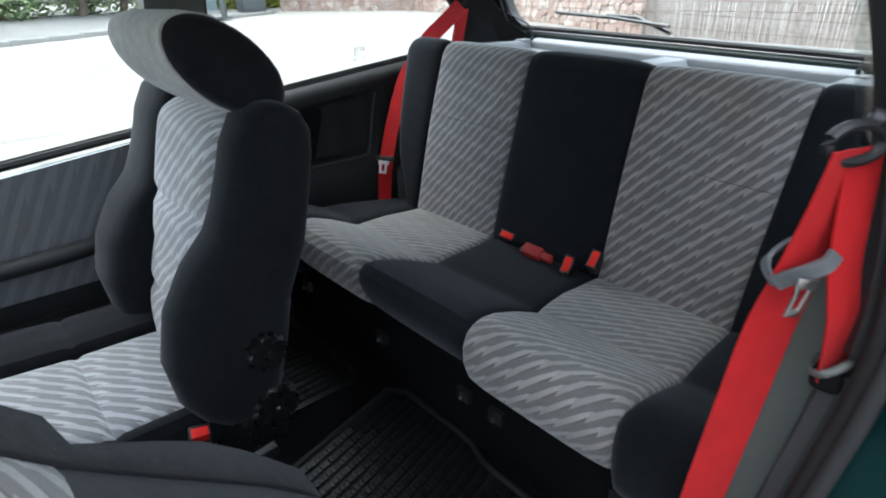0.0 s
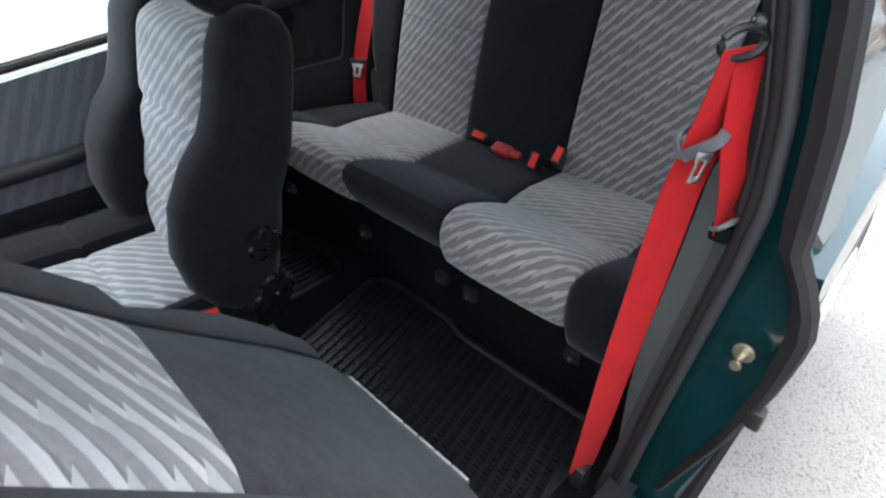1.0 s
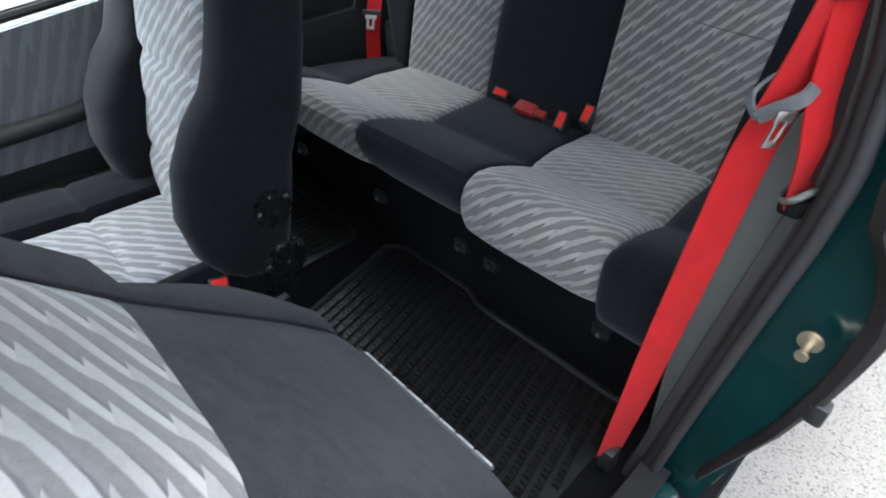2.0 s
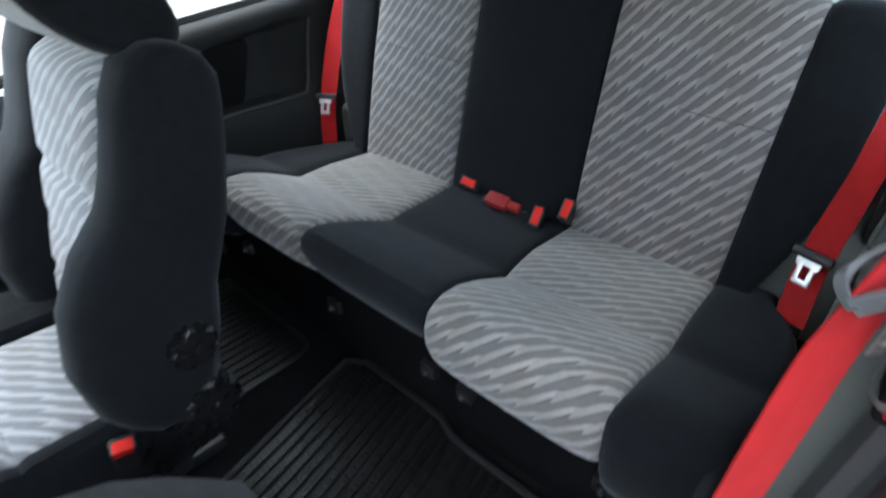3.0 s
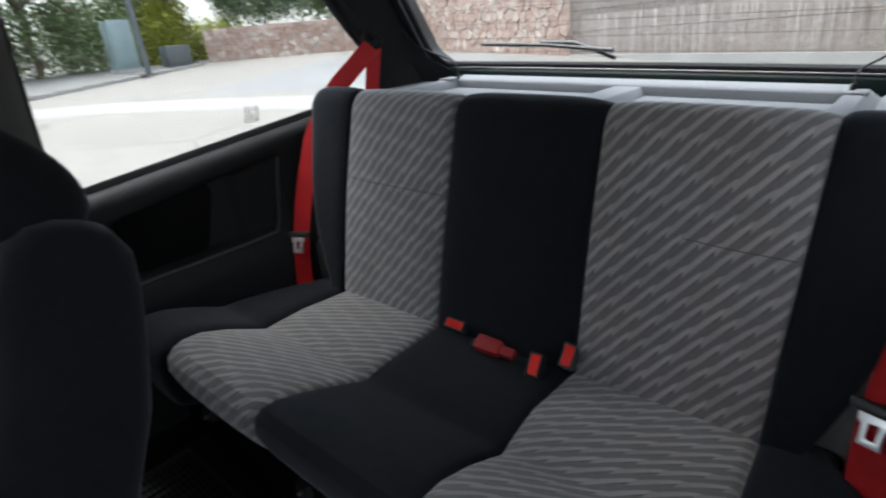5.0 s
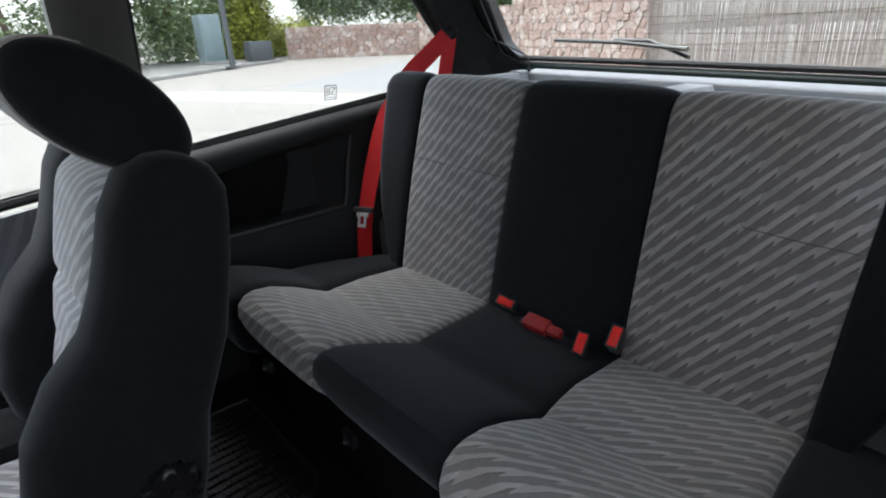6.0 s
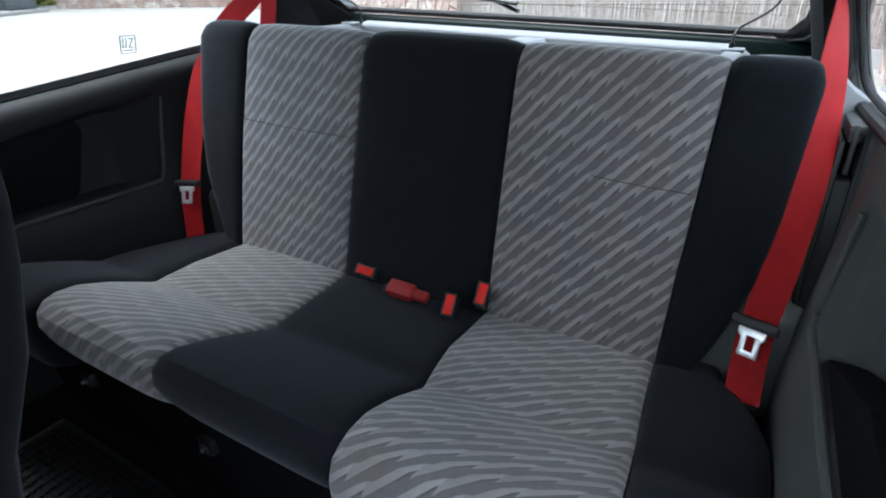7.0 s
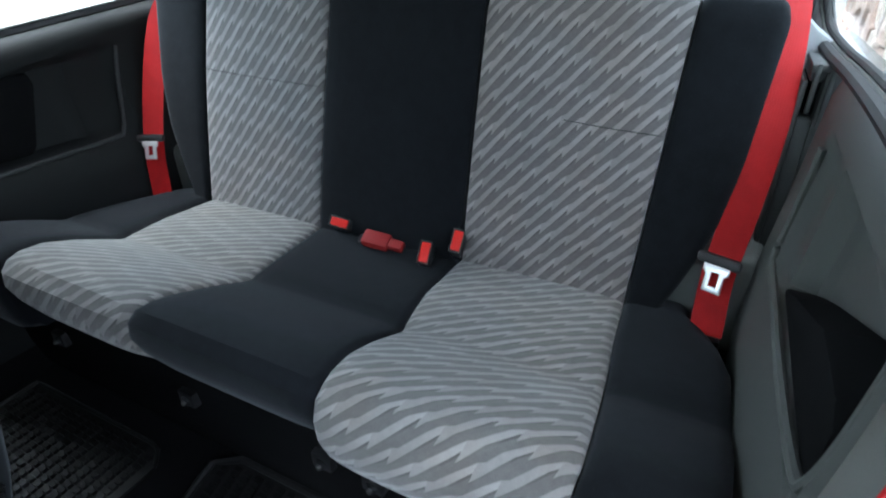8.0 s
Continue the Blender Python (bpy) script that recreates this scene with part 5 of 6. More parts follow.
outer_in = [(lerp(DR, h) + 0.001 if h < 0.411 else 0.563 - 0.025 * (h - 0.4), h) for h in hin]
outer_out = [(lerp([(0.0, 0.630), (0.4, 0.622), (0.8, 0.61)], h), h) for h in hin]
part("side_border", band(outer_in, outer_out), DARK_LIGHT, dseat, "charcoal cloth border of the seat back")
part("piping", seam([tuple(db_pt(lerp(DL, h) if h < 0.411 else 0.275 + 0.058 * (h - 0.4), h, 0.004)) for h in (0.02, 0.10, 0.2, 0.3, 0.38, 0.412, 0.5, 0.65, 0.8)], 0.0022), PIPING, dseat)
STRIP = Matrix.Translation(O + OUT * 0.010) @ Matrix(((1, 0, 0), tuple(UP), tuple(OUT))).transposed().to_4x4()
part("edge_strip", box((0.262, -0.0045, -0.003), (0.545, 0.0045, 0.002), 0.001, 1, STRIP), GREY_TRIM, dseat, "grey edge strip")
# Segments stand in for one continuous silver strip with slight breaks.
for k in range(8):
    x = 0.269 + 0.0345 * k
    part("bright_stud", box((x, -0.0035, 0.0), (x + 0.0315, 0.0035, 0.0042), 0.0018, 2, STRIP), SILVER, dseat, "segment of a scuffed silver strip")
part("seat_hinge", prism([(-0.86, 0.32), (-0.82, 0.44), (-0.77, 0.46), (-0.74, 0.42), (-0.78, 0.32)], "x", 0.135, 0.155, 0.004), BLACK_PLASTIC, dseat, "black steel hinge arm")
part("seat_cushion", box((0.16, -1.42, 0.36), (0.62, -0.92, 0.50), 0.05, 3), DARK, dseat, "black cloth seat cushion")
for x in (0.22, 0.56):
    part("seat_rail", box((x - 0.02, -1.45, 0.287), (x + 0.02, -0.80, 0.36), 0.004), BLACK_PLASTIC, dseat, "black steel floor rail")


# ---- ribbed rubber mats ----
def rubber_mat(x0, x1, label, y1, corner, rim=0.007, slant=0.0):
    """A mat from x0 to x1 along its rear edge y1; its ribs and its left edge slant with the way forward."""
    t = thing("rubber_mat", label, "car mat", "rear rubber mats", at=((x0 + x1) / 2, -0.56, 0.29))
    y0 = -0.80

    def rear(x):
        return y1 - corner(x)
    n = 16
    ring = [(x0 + slant * (y1 - y0), y0)] + [(x0 + (x1 - x0) * k / n, rear(x0 + (x1 - x0) * k / n)) for k in range(n + 1)] + [(x1, y0)]
    part("mat_sheet", prism(ring, "z", 0.289, 0.295), RUBBER, t, "black rubber sheet")
    part("raised_rim", tube([(x, y, 0.297) for x, y in ring[:-1]], rim, 8), RUBBER, t)
    rb = bmesh.new()
    rib_rng = random.Random(5)
    x = x0 + 0.016
    while x < x1 - 0.012:
        ye = rear(x) - 0.014
        yy = y0 + 0.01
        while yy < ye - 0.004:
            xs = x + slant * (y1 - yy)
            if xs < x1 - 0.02:
                box((xs, yy, 0.294), (xs + 0.0125, min(yy + 0.0090, ye), 0.2995 + 0.0026 * rib_rng.random()), 0.0, 1, bm=rb)
            yy += 0.0108
        x += 0.0235
    part("ribs", rb, RIB, t, "rows of black rubber ribs", smooth=False, kind="stuff")
    return t


rubber_mat(-0.115, 0.585, "ribbed black rubber mat before the bench, dusty", -0.388, lambda x: 0.03 * max(0, (-0.085 - x) / 0.03) ** 2 + 0.024 * min(1, max(0, (x - 0.14) / 0.06)), slant=0.22)
rubber_mat(-0.60, -0.20, "ribbed black rubber mat behind the front passenger seat", -0.435, lambda x: 0.03 * max(0, (x + 0.245) / 0.045) ** 2, 0.004)

# ---- outside ----
def rise(x, y):
    """Height of the street: level under the car, climbing slowly away behind it and beyond the passenger's side."""
    return min(1.3, 0.032 * max(0.0, -x - 1.5) + 0.015 * max(0.0, y - 1.5))


n = Nodes("pale_asphalt")
v = n.coords()
grit = n.noise(v, 150.0, 3, 0.7)
spk = n.node("ShaderNodeTexVoronoi", Vector=v, Scale=230.0)
big = n.noise(v, 0.35, 5)
mid = n.noise(v, 4.0, 4)
base = n.ramp(n.m('ADD', n.m('MULTIPLY', big, 0.5), n.m('MULTIPLY', mid, 0.5)), (0.3, (0.168, 0.158, 0.144)), (0.7, (0.218, 0.206, 0.189)))
chips = n.ramp(n.m('ADD', n.m('MULTIPLY', grit, 0.6), n.m('MULTIPLY', spk.outputs["Color"], 0.4)), (0.30, (0.40, 0.38, 0.36)), (0.44, (0.98, 0.97, 0.95)), (0.70, (1.16, 1.15, 1.13)))
crack = n.node("ShaderNodeTexVoronoi", Vector=n.mix(0.18, v, n.node("ShaderNodeTexNoise", Vector=v, Scale=1.3, Detail=5.0).outputs["Color"]), Scale=0.34)
crack.feature = 'DISTANCE_TO_EDGE'
seam_line = n.smooth(crack.outputs["Distance"], 0.002, 0.010, 0.72, 1.0)
grey = n.node("ShaderNodeCombineXYZ", X=seam_line, Y=seam_line, Z=seam_line)
n.bump(grit, 0.5, 0.004)
ASPHALT = n.set(Base_Color=n.mix(1.0, n.mix(1.0, base, chips, 'MULTIPLY'), grey.outputs[0], 'MULTIPLY'), Roughness=0.9)
CONCRETE = plain("pale_concrete", (0.27, 0.265, 0.255), 0.9, var=0.15, scale=1.5, grain=60.0, bump=0.4, dist=0.004)
PAINT = plain("road_white", (0.240, 0.234, 0.223), 0.85, var=0.12, scale=1.5, grain=80.0, bump=0.3)
PATCH = plain("road_patch_asphalt", (0.168, 0.166, 0.164), 0.9, var=0.10, scale=0.8, grain=60.0, bump=0.4, dist=0.004)
MORTAR = plain("grey_mortar", (0.28, 0.225, 0.195), 0.95, var=0.2, scale=3.0, grain=40.0, bump=0.5, dist=0.006)
LEAF = plain("hedge_leaves", (0.13, 0.18, 0.075), 0.6, var=0.55, scale=1.6, grain=9.0, bump=0.0)
HEDGE = plain("clipped_hedge_leaves", (0.085, 0.130, 0.045), 0.6, var=0.5, scale=1.6, grain=9.0, bump=0.0)
LEAF_Y = plain("yellow_green_leaves", (0.22, 0.24, 0.03), 0.6, var=0.5, scale=1.6, grain=9.0, bump=0.0)
BARK = plain("bark", (0.10, 0.075, 0.055), 0.9, var=0.35, scale=6.0, grain=40.0, bump=0.6, dist=0.01)
REED = Nodes("dry_reed")
rv = REED.coords()
isl = REED.node("ShaderNodeNewGeometry").outputs["Random Per Island"]
rc = REED.ramp(REED.m('ADD', REED.m('MULTIPLY', isl, 0.14), REED.m('MULTIPLY', REED.noise(rv, 13.0, 7, 0.75), 0.86)), (0.30, (0.14, 0.114, 0.098)), (0.5, (0.24, 0.202, 0.180)), (0.70, (0.36, 0.315, 0.288)))
REED = REED.set(Base_Color=rc, Roughness=0.85)
STONE = Nodes("pink_rubble_stone")
sv = STONE.coords()
oi = STONE.node("ShaderNodeObjectInfo").outputs["Random"]
isl = STONE.node("ShaderNodeNewGeometry").outputs["Random Per Island"]
sc = STONE.ramp(STONE.m('FRACT', STONE.m('ADD', STONE.m('MULTIPLY', isl, 3.7), STONE.m('MULTIPLY', oi, 5.3))),
                (0.0, (0.28, 0.190, 0.158)), (0.35, (0.34, 0.248, 0.210)), (0.75, (0.38, 0.298, 0.260)), (0.86, (0.50, 0.435, 0.385)), (1.0, (0.31, 0.252, 0.225)))
sn = STONE.ramp(STONE.noise(sv, 9.0, 6, 0.68), (0.32, (0.58, 0.54, 0.51)), (0.5, (0.98, 0.97, 0.96)), (0.68, (1.28, 1.26, 1.24)))
STONE.bump(STONE.noise(sv, 16.0, 6, 0.65), 0.9, 0.03)
STONE = STONE.set(Base_Color=STONE.mix(1.0, sc, sn, 'MULTIPLY'), Roughness=0.9)
POST_STEEL = plain("dark_steel_post", (0.08, 0.09, 0.095), 0.5, 0.3, var=0.2)
CABINET = plain("pale_blue_paint", (0.17, 0.225, 0.235), 0.55, var=0.2, scale=3.0)

gm = bmesh.new()
LINES_X = [-400, -150, -80, -42.1, -36, -30, -25, -20, -15, -10, -6, -3, -1.5, 1.5, 6, 15, 40, 150, 400]
LINES_Y = [-400, -150, -40, -15, -5, 1.5, 4, 7, 10, 13, 16, 20, 30, 60, 150, 400]
grid = [[gm.verts.new((x, y, rise(x, y))) for y in LINES_Y] for x in LINES_X]
for i in range(len(LINES_X) - 1):
    for j in range(len(LINES_Y) - 1):
        gm.faces.new((grid[i][j], grid[i + 1][j], grid[i + 1][j + 1], grid[i][j + 1]))
single("ground", gm, ASPHALT, "pale grey gritty asphalt ground", "ground", kind="structure")


def road_strip(edge_a, edge_b, up, steps=7):
    """A thin layer on the street between two edge lines."""
    a = curve_pts([(x, y, 0) for x, y in edge_a], steps)
    b = curve_pts([(x, y, 0) for x, y in edge_b], steps)
    n = 9
    bm = bmesh.new()
    rows = []
    for p, q in zip(a, b):
        row = []
        for k in range(n):
            t = k / (n - 1)
            v = p + (q - p) * t
            row.append(bm.verts.new((v.x, v.y, rise(v.x, v.y) + (up if 0 < k < n - 1 else -0.004))))
        rows.append(row)
    for r0, r1 in zip(rows, rows[1:]):
        for k in range(n - 1):
            bm.faces.new((r0[k], r1[k], r1[k + 1], r0[k + 1]))
    return bm


single("road_band", road_strip([(-13.2, 0.2), (-11.3, 2.4), (-9.3, 3.5), (-7.3, 4.2), (-5.0, 4.7), (-2.0, 5.2)], [(-15.0, 1.2), (-12.6, 3.4), (-10.9, 4.3), (-8.8, 5.2), (-6.2, 6.0), (-2.5, 6.6)], 0.014), PAINT,
       "whitish worn concrete band across the road", "road", kind="structure")
single("road_patch", road_strip([(-11.2, 4.45), (-8.8, 5.45), (-6.2, 6.3), (-2.5, 6.9)], [(-16.6, 12.6), (-13.5, 13.2), (-10.0, 12.4), (-5.5, 10.8)], 0.010), PATCH,
       "darker resurfaced patch of the road", "road", kind="structure")


# kerb and pavement on the far side
K0, K1 = (-9.5, -6.0), (-22.0, 10.5)
kd = (Vector(K1) - Vector(K0)).normalized()
kn = Vector((-kd.y, kd.x))
kl = (Vector(K1) - Vector(K0)).length
kb = thing("kerb", "worn pale concrete kerb of the far pavement", "kerb", kind="structure", at=(*K0, 0))
count = int(kl / 1.0)
kme = None
ang = math.atan2(kd.y, kd.x)
for i in range(count):
    p = Vector(K0) + kd * (i * 1.0 + 0.5)
    if kme is None:
        ob = part("kerb_stone", box((-0.49, 0, 0.0), (0.49, 0.16, 0.13), 0.015), CONCRETE, kb)
        ob.matrix_parent_inverse = Matrix.Identity(4)
        kme = ob.data
    else:
        ob = new("kerb_stone", kme)
        ob.parent = kb
    ob.location = (p.x - K0[0], p.y - K0[1], rise(p.x, p.y) - 0.02)
    ob.rotation_euler = (0, 0, ang)
pv = bmesh.new()
rows = []
for i in range(11):
    p = Vector(K0) + (Vector(K1) - Vector(K0)) * (i / 10)
    row = []
    for d in (0.16, 1.5, 3, 5, 9):
        q = p + kn * d
        row.append(pv.verts.new((q.x, q.y, rise(q.x, q.y) + 0.095)))
    rows.append(row)
for r0, r1 in zip(rows, rows[1:]):
    for k in range(4):
        pv.faces.new((r0[k], r1[k], r1[k + 1], r0[k + 1]))
bmesh.ops.solidify(pv, geom=pv.faces[:], thickness=-0.14)
single("pavement", pv, CONCRETE, "pale concrete pavement behind the kerb", "pavement", kind="structure", smooth=False)


# rubble stone wall: a mortar core with single stones
def cells(w, h, size, rng):
    """Irregular stones over a w by h face: Voronoi cells of a shaken grid, cut by bisectors."""
    nx, nz = max(1, int(w / size)), max(1, int(h / (size * 0.8)))
    seeds = {}
    for i in range(-1, nx + 1):
        for j in range(-1, nz + 1):
            seeds[i, j] = ((i + 0.5 + rng.uniform(-0.42, 0.42) + 0.25 * (j % 2)) * w / nx, (j + 0.5 + rng.uniform(-0.36, 0.36)) * h / nz)
    out = []
    for i in range(nx):
        for j in range(nz):
            cx, cz = seeds[i, j]
            poly = [(0, 0), (w, 0), (w, h), (0, h)]
            for di in (-2, -1, 0, 1, 2):
                for dj in (-2, -1, 0, 1, 2):
                    s = seeds.get((i + di, j + dj))
                    if s is None or (di == 0 and dj == 0):
                        continue
                    mx, mz, nx_, nz_ = (cx + s[0]) / 2, (cz + s[1]) / 2, s[0] - cx, s[1] - cz
                    new_poly = []
                    for a, b in zip(poly, poly[1:] + poly[:1]):
                        da = (a[0] - mx) * nx_ + (a[1] - mz) * nz_
                        db_ = (b[0] - mx) * nx_ + (b[1] - mz) * nz_
                        if da <= 0:
                            new_poly.append(a)
                        if (da < 0) != (db_ < 0) and da != db_:
                            t = da / (da - db_)
                            new_poly.append((a[0] + (b[0] - a[0]) * t, a[1] + (b[1] - a[1]) * t))
                    poly = new_poly
                    if len(poly) < 3:
                        break
                if len(poly) < 3:
                    break
            if len(poly) >= 3:
                out.append(poly)
    return out


def stone_wall(p, q, h, size, name_core, limit, seed):
    """A wall from p to q. The first `limit` stones are parts, the rest one joined part."""
    rng = random.Random(seed)
    p, q = Vector((*p, 0)), Vector((*q, 0))
    foot_p, foot_q = rise(p.x, p.y) - 0.05, rise(q.x, q.y) - 0.05
    d = (q - p)
    L = d.length
    d.normalize()

    def foot(a):
        return Vector((0, 0, foot_p + (foot_q - foot_p) * a / L))

    nrm = Vector((d.y, -d.x, 0))
    if nrm.dot(-p) < 0:
        nrm = -nrm
    core = bmesh.new()
    prof = [core.verts.new(x) for x in (p + foot(0), q + foot(L), q + foot(L) + Vector((0, 0, h)), p + foot(0) + Vector((0, 0, h)))]
    bk = [core.verts.new(x.co - nrm * 0.4) for x in prof]
    core.faces.new(prof)
    core.faces.new(bk[::-1])
    for i in range(4):
        core.faces.new((prof[i], bk[i], bk[(i + 1) % 4], prof[(i + 1) % 4]))
    wall = single(name_core, core, MORTAR, "pinkish rubble stone wall with pale mortar joints", "stone wall", kind="structure", smooth=False)
    rest = bmesh.new()
    for i, poly in enumerate(sorted(cells(L, h, size, rng), key=lambda c: c[0][0])):
        cx = sum(a for a, b in poly) / len(poly)
        cz = sum(b for a, b in poly) / len(poly)
        proud = rng.uniform(0.02, 0.06)
        bm = bmesh.new() if i < limit else rest
        lo, hi = [], []
        for a, b in poly:
            a1, b1 = cx + (a - cx) * 0.955, cz + (b - cz) * 0.955
            a2, b2_ = cx + (a - cx) * rng.uniform(0.82, 0.92), cz + (b - cz) * rng.uniform(0.82, 0.92)
            lo.append(bm.verts.new(p + d * a1 + foot(a1) + Vector((0, 0, b1)) + nrm * 0.004))
            hi.append(bm.verts.new(p + d * a2 + foot(a2) + Vector((0, 0, b2_)) + nrm * (proud + rng.uniform(-0.008, 0.008))))
        bm.faces.new(hi)
        for k in range(len(poly)):
            k2 = (k + 1) % len(poly)
            bm.faces.new((lo[k], lo[k2], hi[k2], hi[k]))
        if i < limit:
            part("stone", bm, STONE, wall, smooth=False)
    if len(rest.verts):
        part("more_stones", rest, STONE, wall, "further stones", smooth=False, kind="stuff")
    else:
        rest.free()
    return wall


stone_wall((-6.4, 11.75), (-12.6, 14.1), 2.3, 0.27, "wall_north", 240, 3)
stone_wall((-12.6, 14.1), (-19.0, 15.2), 1.75, 0.27, "wall_northwest", 120, 4)
stone_wall((-19.0, 15.2), (-22.9, 10.9), 1.35, 0.26, "wall_west", 140, 5)
stone_wall((1.66, 8.2), (1.36, 2.3), 2.0, 0.42, "wall_east", 60, 6)

# low concrete plinth with a reed fence on it
F0, F1 = Vector((-6.4, 11.75, 0)), Vector((7.0, 6.2, 0))
fd = (F1 - F0).normalized()
fl = (F1 - F0).length
fn = Vector((fd.y, -fd.x, 0))
if fn.dot(-F0) < 0:
    fn = -fn
bm = bmesh.new()
a = [F0, F1, F1 - fn * 0.25, F0 - fn * 0.25]
lo = [bm.verts.new(p) for p in a]
hi = [bm.verts.new(p + Vector((0, 0, 0.33))) for p in a]
bm.faces.new(hi)
for i in range(4):
    bm.faces.new((lo[i], lo[(i + 1) % 4], hi[(i + 1) % 4], hi[i]))
single("plinth", bm, CONCRETE, "low pale concrete plinth below the reed fence", "low wall", kind="structure", smooth=False)
fence = thing("reed_fence", "dry brown reed screen fence on a concrete plinth", "fence", at=(0, 9, 0.33))
rng = random.Random(11)
vs, fs = [], []
s = 0.0
while s < fl:
    w = rng.uniform(0.012, 0.026)
    h = 1.95 + rng.uniform(-0.10, 0.06)
    p = F0 + fd * s - fn * (0.10 + rng.uniform(0, 0.02))
    lean = fd * rng.uniform(-0.02, 0.02)
    for side, z in ((0, 0.33), (1, 0.33), (1, h), (0, h)):
        vs.append(p + fd * (w * side) + Vector((0, 0, z)) + (lean if z > 1 else Vector()))
    k = len(vs)
    vs.append(p + fd * (w * 0.5) + fn * w * 0.5 + Vector((0, 0, 0.33)))
    vs.append(p + fd * (w * 0.5) + fn * w * 0.5 + Vector((0, 0, h)) + lean)
    fs += [(k - 4, k, k + 1, k - 1), (k, k - 3, k - 2, k + 1)]
    s += w * 0.96
me = bpy.data.meshes.new("reeds")
me.from_pydata([tuple(x) for x in vs], [], fs)
me.materials.append(REED)
ro = new("reeds", me)
ro.parent = fence
ro.matrix_parent_inverse = Matrix.Translation((0, -9, -0.33))
tagged(ro, "thin dry reeds wired side by side", kind="stuff")
for z in (0.85, 1.30, 1.75):
    part("wire", tube([F0 - fn * 0.07 + Vector((0, 0, z)), F1 - fn * 0.07 + Vector((0, 0, z + 0.03))], 0.007, 6), BARK, fence)


# hedges and trees out of many small leaves
def leaves(name, centres, count, size, material, label, parent=None, seed=1, category="hedge"):
    """Leaf blades strewn through overlapping soft blobs (centre, radii)."""
    rng = random.Random(seed)
    vs, fs = [], []
    tot = sum(r[0] * r[1] * r[2] for c, r in centres)
    for c, r in centres:
        for _ in range(int(count * r[0] * r[1] * r[2] / tot)):
            u = Vector((rng.gauss(0, 1), rng.gauss(0, 1), rng.gauss(0, 1))).normalized() * (rng.random() ** 0.45) * rng.uniform(0.8, 1.12)
            p = Vector((c[0] + u.x * r[0], c[1] + u.y * r[1], rise(c[0], c[1]) + max(0.05, c[2] + u.z * r[2])))
            a = Vector((rng.uniform(-1, 1), rng.uniform(-1, 1), rng.uniform(-0.6, 0.6))).normalized()
            b = a.cross(Vector((rng.uniform(-1, 1), rng.uniform(-1, 1), rng.uniform(-1, 1)))).normalized()
            s = size * rng.uniform(0.6, 1.5)
            k = len(vs)
            vs += [p - a * s, p + b * s * 0.45, p + a * s, p - b * s * 0.45]
            fs.append((k, k + 1, k + 2, k + 3))
    me = bpy.data.meshes.new(name)
    me.from_pydata([tuple(x) for x in vs], [], fs)
    me.materials.append(material)
    ob = new(name, me)
    if parent is not None:
        ob.parent = parent
        ob.matrix_parent_inverse = Matrix.Translation(-parent.location)
        ob["kind"] = "stuff"
        ob["label"] = label
    else:
        tagged(ob, label, category, kind="stuff")
    return ob


rng = random.Random(7)
hc = []
for i in range(44):
    t = i / 43
    p = Vector((-17.5, -11.0)) + (Vector((-27.5, 11.0)) - Vector((-17.5, -11.0))) * t
    tall = 0.6 + 1.1 * rng.random() + (0.9 if p.y > 2 else 0.0)
    hc.append(((p.x + rng.uniform(-0.7, 0.7), p.y + rng.uniform(-0.5, 0.5), tall * 0.8), (rng.uniform(0.8, 1.4), rng.uniform(0.8, 1.3), tall)))
leaves("hedge", hc, 42000, 0.085, LEAF, "dense green roadside shrubs behind the pavement", seed=21)
hc = []
for a2, b2_, cnt in (((-12.3, 14.8), (-19.2, 15.9), 20), ((-19.2, 16.1), (-23.4, 11.9), 16)):
    for i in range(cnt):
        p = Vector(a2) + (Vector(b2_) - Vector(a2)) * (i / (cnt - 1))
        hc.append(((p.x, p.y + 0.3, 2.45 + rng.uniform(-0.1, 0.4)), (0.75, 0.65, rng.uniform(1.15, 1.5))))
leaves("hedge", hc, 60000, 0.07, HEDGE, "clipped dark green hedge above the stone wall", seed=22)


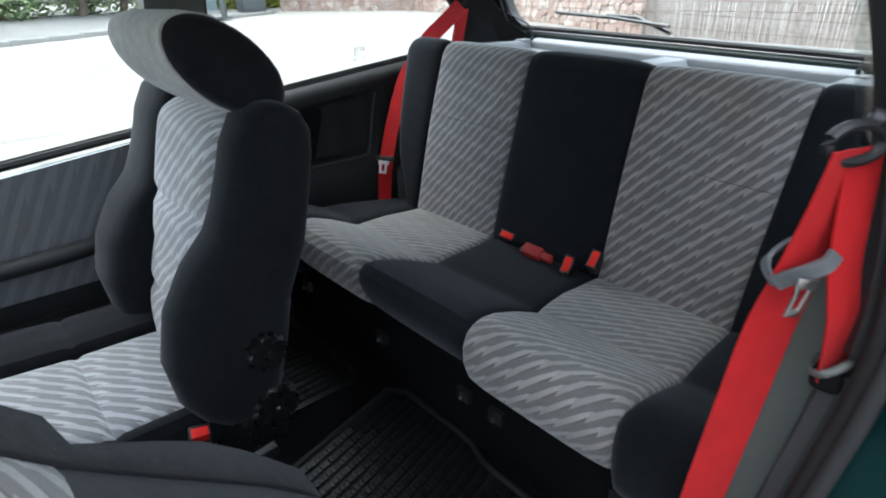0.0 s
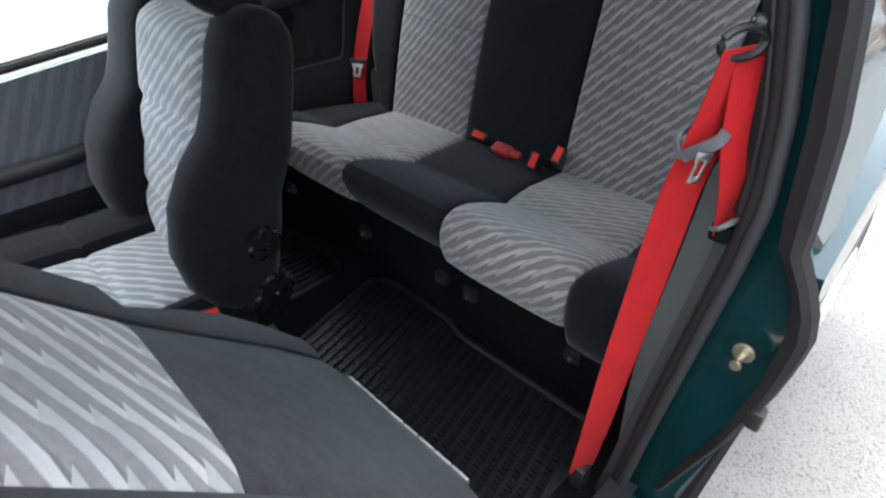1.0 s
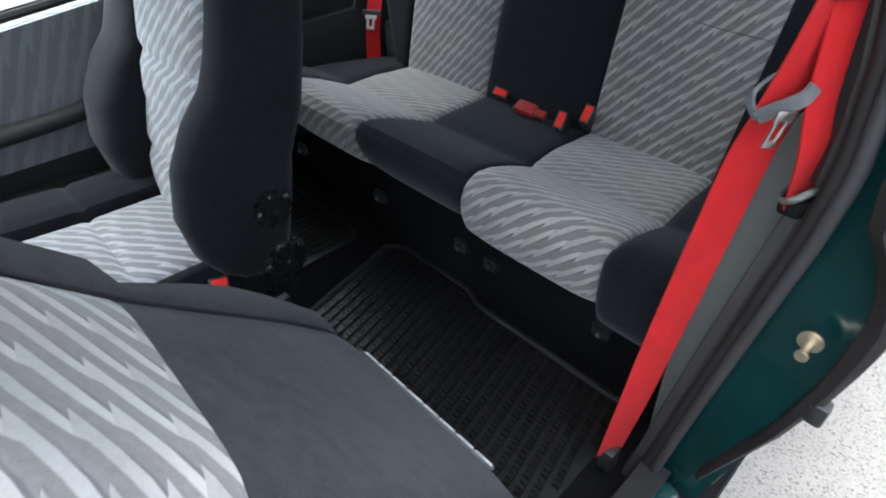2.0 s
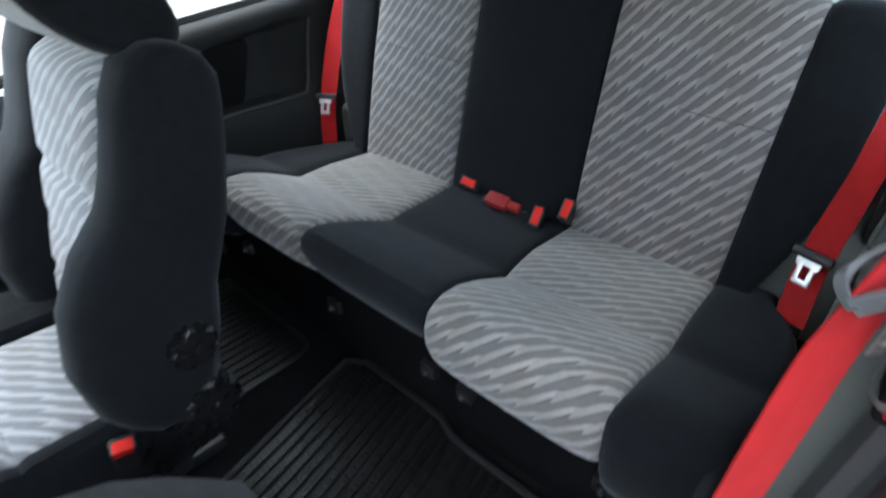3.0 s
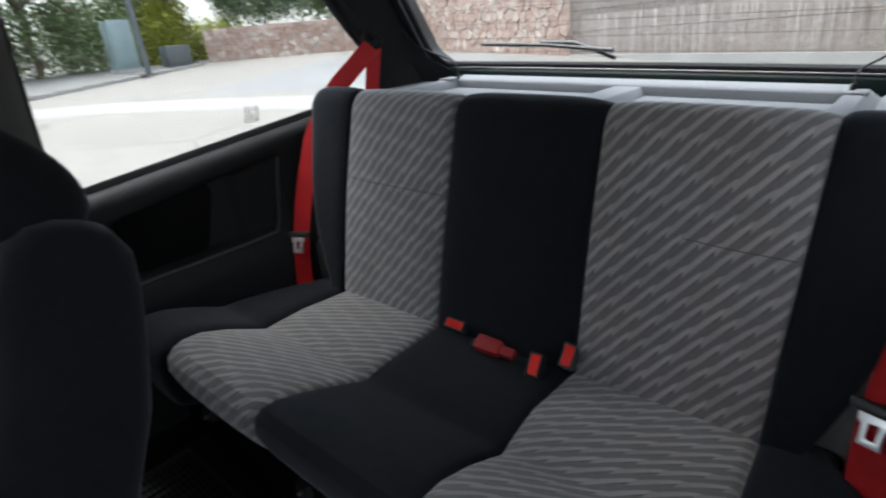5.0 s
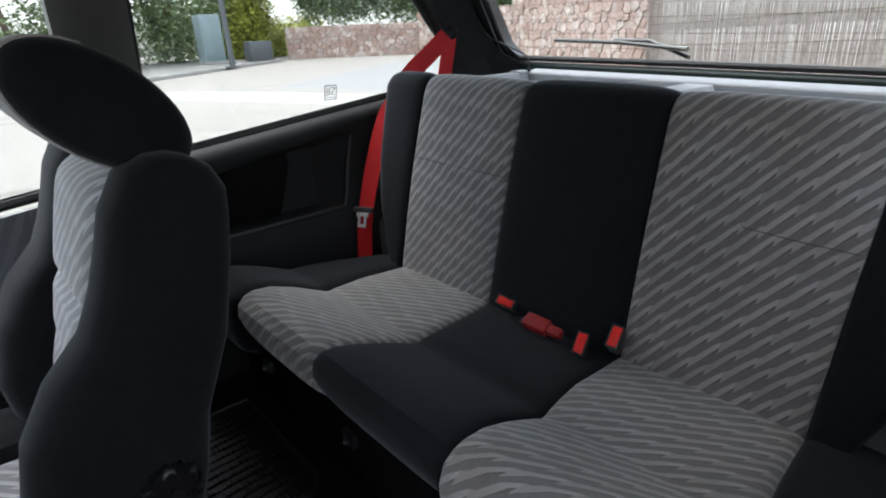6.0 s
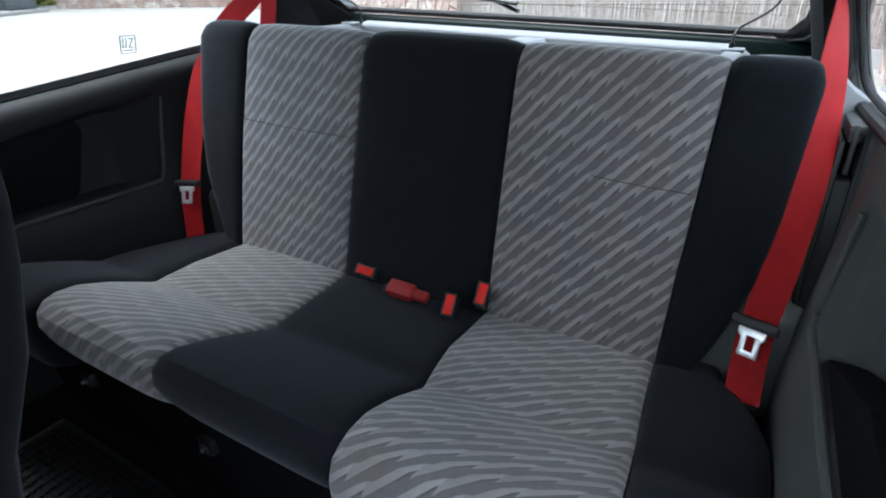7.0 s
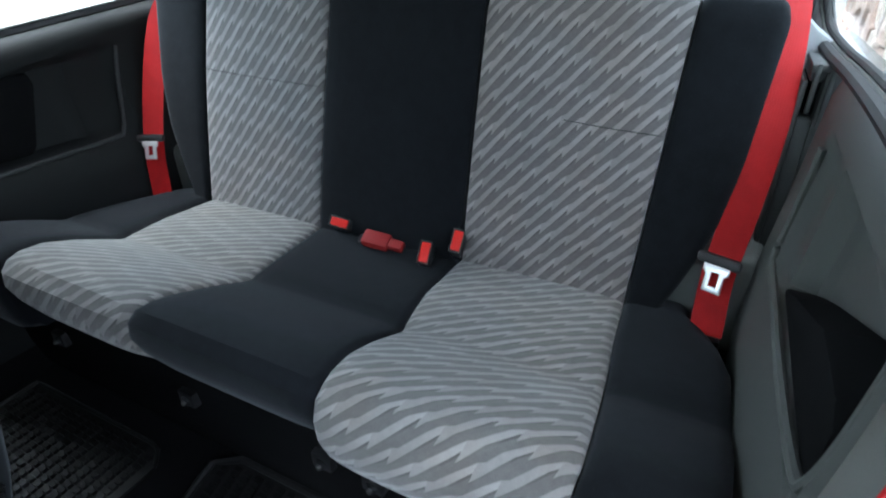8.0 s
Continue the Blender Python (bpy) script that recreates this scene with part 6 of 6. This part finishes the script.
def tree(at, h, crown_r, material, label, seed, count):
    t = thing("tree", label, "tree", at=(*at, rise(*at)))
    rng = random.Random(seed)
    base = Vector((*at, rise(*at)))
    trunk = bmesh.new()
    pts = [base + Vector((rng.uniform(-0.1, 0.1), rng.uniform(-0.1, 0.1), h * 0.55 * k / 5)) for k in range(6)]
    rings = []
    for i, p in enumerate(pts):
        r = 0.16 * (1 - 0.12 * i)
        rings.append([p + Vector((r * math.cos(2 * math.pi * k / 9), r * math.sin(2 * math.pi * k / 9), 0)) for k in range(9)])
    loft(rings, bm=trunk)
    part("trunk", trunk, BARK, t, "rough brown trunk")
    cs = []
    for k in range(7):
        a = 2 * math.pi * k / 7 + rng.uniform(-0.3, 0.3)
        e = pts[-1] + Vector((math.cos(a) * crown_r * rng.uniform(0.4, 0.9), math.sin(a) * crown_r * rng.uniform(0.4, 0.9), rng.uniform(0.2, 0.45) * h))
        mid2 = (pts[-2] + e) / 2 + Vector((0, 0, 0.2))
        lb = bmesh.new()
        rr = []
        for i, p in enumerate(curve_pts([pts[-2], mid2, e], 3)):
            r = 0.07 * (1 - 0.13 * i)
            rr.append([p + Vector((r * math.cos(2 * math.pi * q / 6), r * math.sin(2 * math.pi * q / 6), 0)) for q in range(6)])
        loft(rr, bm=lb)
        part("limb", lb, BARK, t)
        for _ in range(3):
            cs.append((tuple(e + Vector((rng.uniform(-0.6, 0.6), rng.uniform(-0.6, 0.6), rng.uniform(-0.7, 0.5) - rise(e.x, e.y)))), (rng.uniform(0.4, 0.8),) * 3))
    leaves("crown", cs, count, 0.08, material, "loose leafy crown with gaps", t, seed + 50)


tree((-24.5, 5.2), 5.0, 1.9, LEAF, "leafy green tree behind the pavement", 31, 5200)
tree((-24.6, 10.4), 5.0, 1.7, LEAF_Y, "tree with yellowing leaves behind the wall's end", 32, 9000)
tree((-23.6, 3.6), 5.6, 2.0, LEAF, "leafy green tree close behind the pavement", 41, 4200)
tree((-22.6, 1.2), 5.2, 1.9, LEAF, "leafy green tree close behind the pavement", 42, 4200)
tree((-27.0, 1.5), 6.0, 2.3, LEAF, "tall leafy green tree behind the shrubs", 33, 6000)
tree((-24.0, -3.0), 5.0, 2.0, LEAF, "leafy green tree behind the shrubs", 34, 8000)
tree((-30.0, 9.0), 7.0, 2.6, LEAF, "leafy green tree far behind the wall's end", 35, 4500)
tree((-33.0, 14.0), 7.5, 3.0, LEAF, "tall green tree far behind the wall's end", 36, 6000)
hc = []
for i in range(16):
    t = i / 15
    hc.append(((-24.6 - 4.5 * t + rng.uniform(-0.4, 0.4), 9.2 + 6.5 * t + rng.uniform(-0.4, 0.4), rng.uniform(0.5, 1.1) + (1.0 if 0.05 < t < 0.3 else 0.0)), (rng.uniform(0.7, 1.1), rng.uniform(0.7, 1.1), rng.uniform(0.8, 1.5) + (0.9 if 0.05 < t < 0.3 else 0.0))))
leaves("hedge", hc, 16000, 0.085, LEAF_Y, "yellow-green shrubs at the end of the stone wall", seed=23)

PX, PY = -19.0, 6.85
PZ = rise(PX, PY) + 0.08
post = thing("steel_post", "dark steel post at the pavement edge", "post", at=(PX, PY, PZ))
part("shaft", tube([(PX, PY, PZ), (PX - 0.10, PY, PZ + 2.6)], 0.10, 12), POST_STEEL, post)
part("foot_plate", box((PX - 0.2, PY - 0.2, PZ), (PX + 0.2, PY + 0.2, PZ + 0.04), 0.01), POST_STEEL, post)
CX, CY = -21.9, 7.25
CZ = rise(CX, CY) + 0.08
cab = thing("utility_cabinet", "pale blue painted utility cabinet beside the post", "cabinet", at=(CX, CY, CZ))
part("body", box((CX - 0.4, CY - 0.38, CZ + 0.05), (CX + 0.4, CY + 0.38, CZ + 1.75), 0.03), CABINET, cab)
part("door_leaf", box((CX + 0.4, CY - 0.32, CZ + 0.25), (CX + 0.425, CY + 0.32, CZ + 1.65), 0.008), CABINET, cab)
part("plinth_base", box((CX - 0.45, CY - 0.43, CZ), (CX + 0.45, CY + 0.43, CZ + 0.1), 0.01), CONCRETE, cab)
BX, BY = -21.6, 9.0
BZ = rise(BX, BY) + 0.08
single("concrete_block", box((BX - 0.35, BY - 0.45, BZ), (BX + 0.35, BY + 0.45, BZ + 0.75), 0.03), POST_STEEL, "grey box standing behind the post", "box")
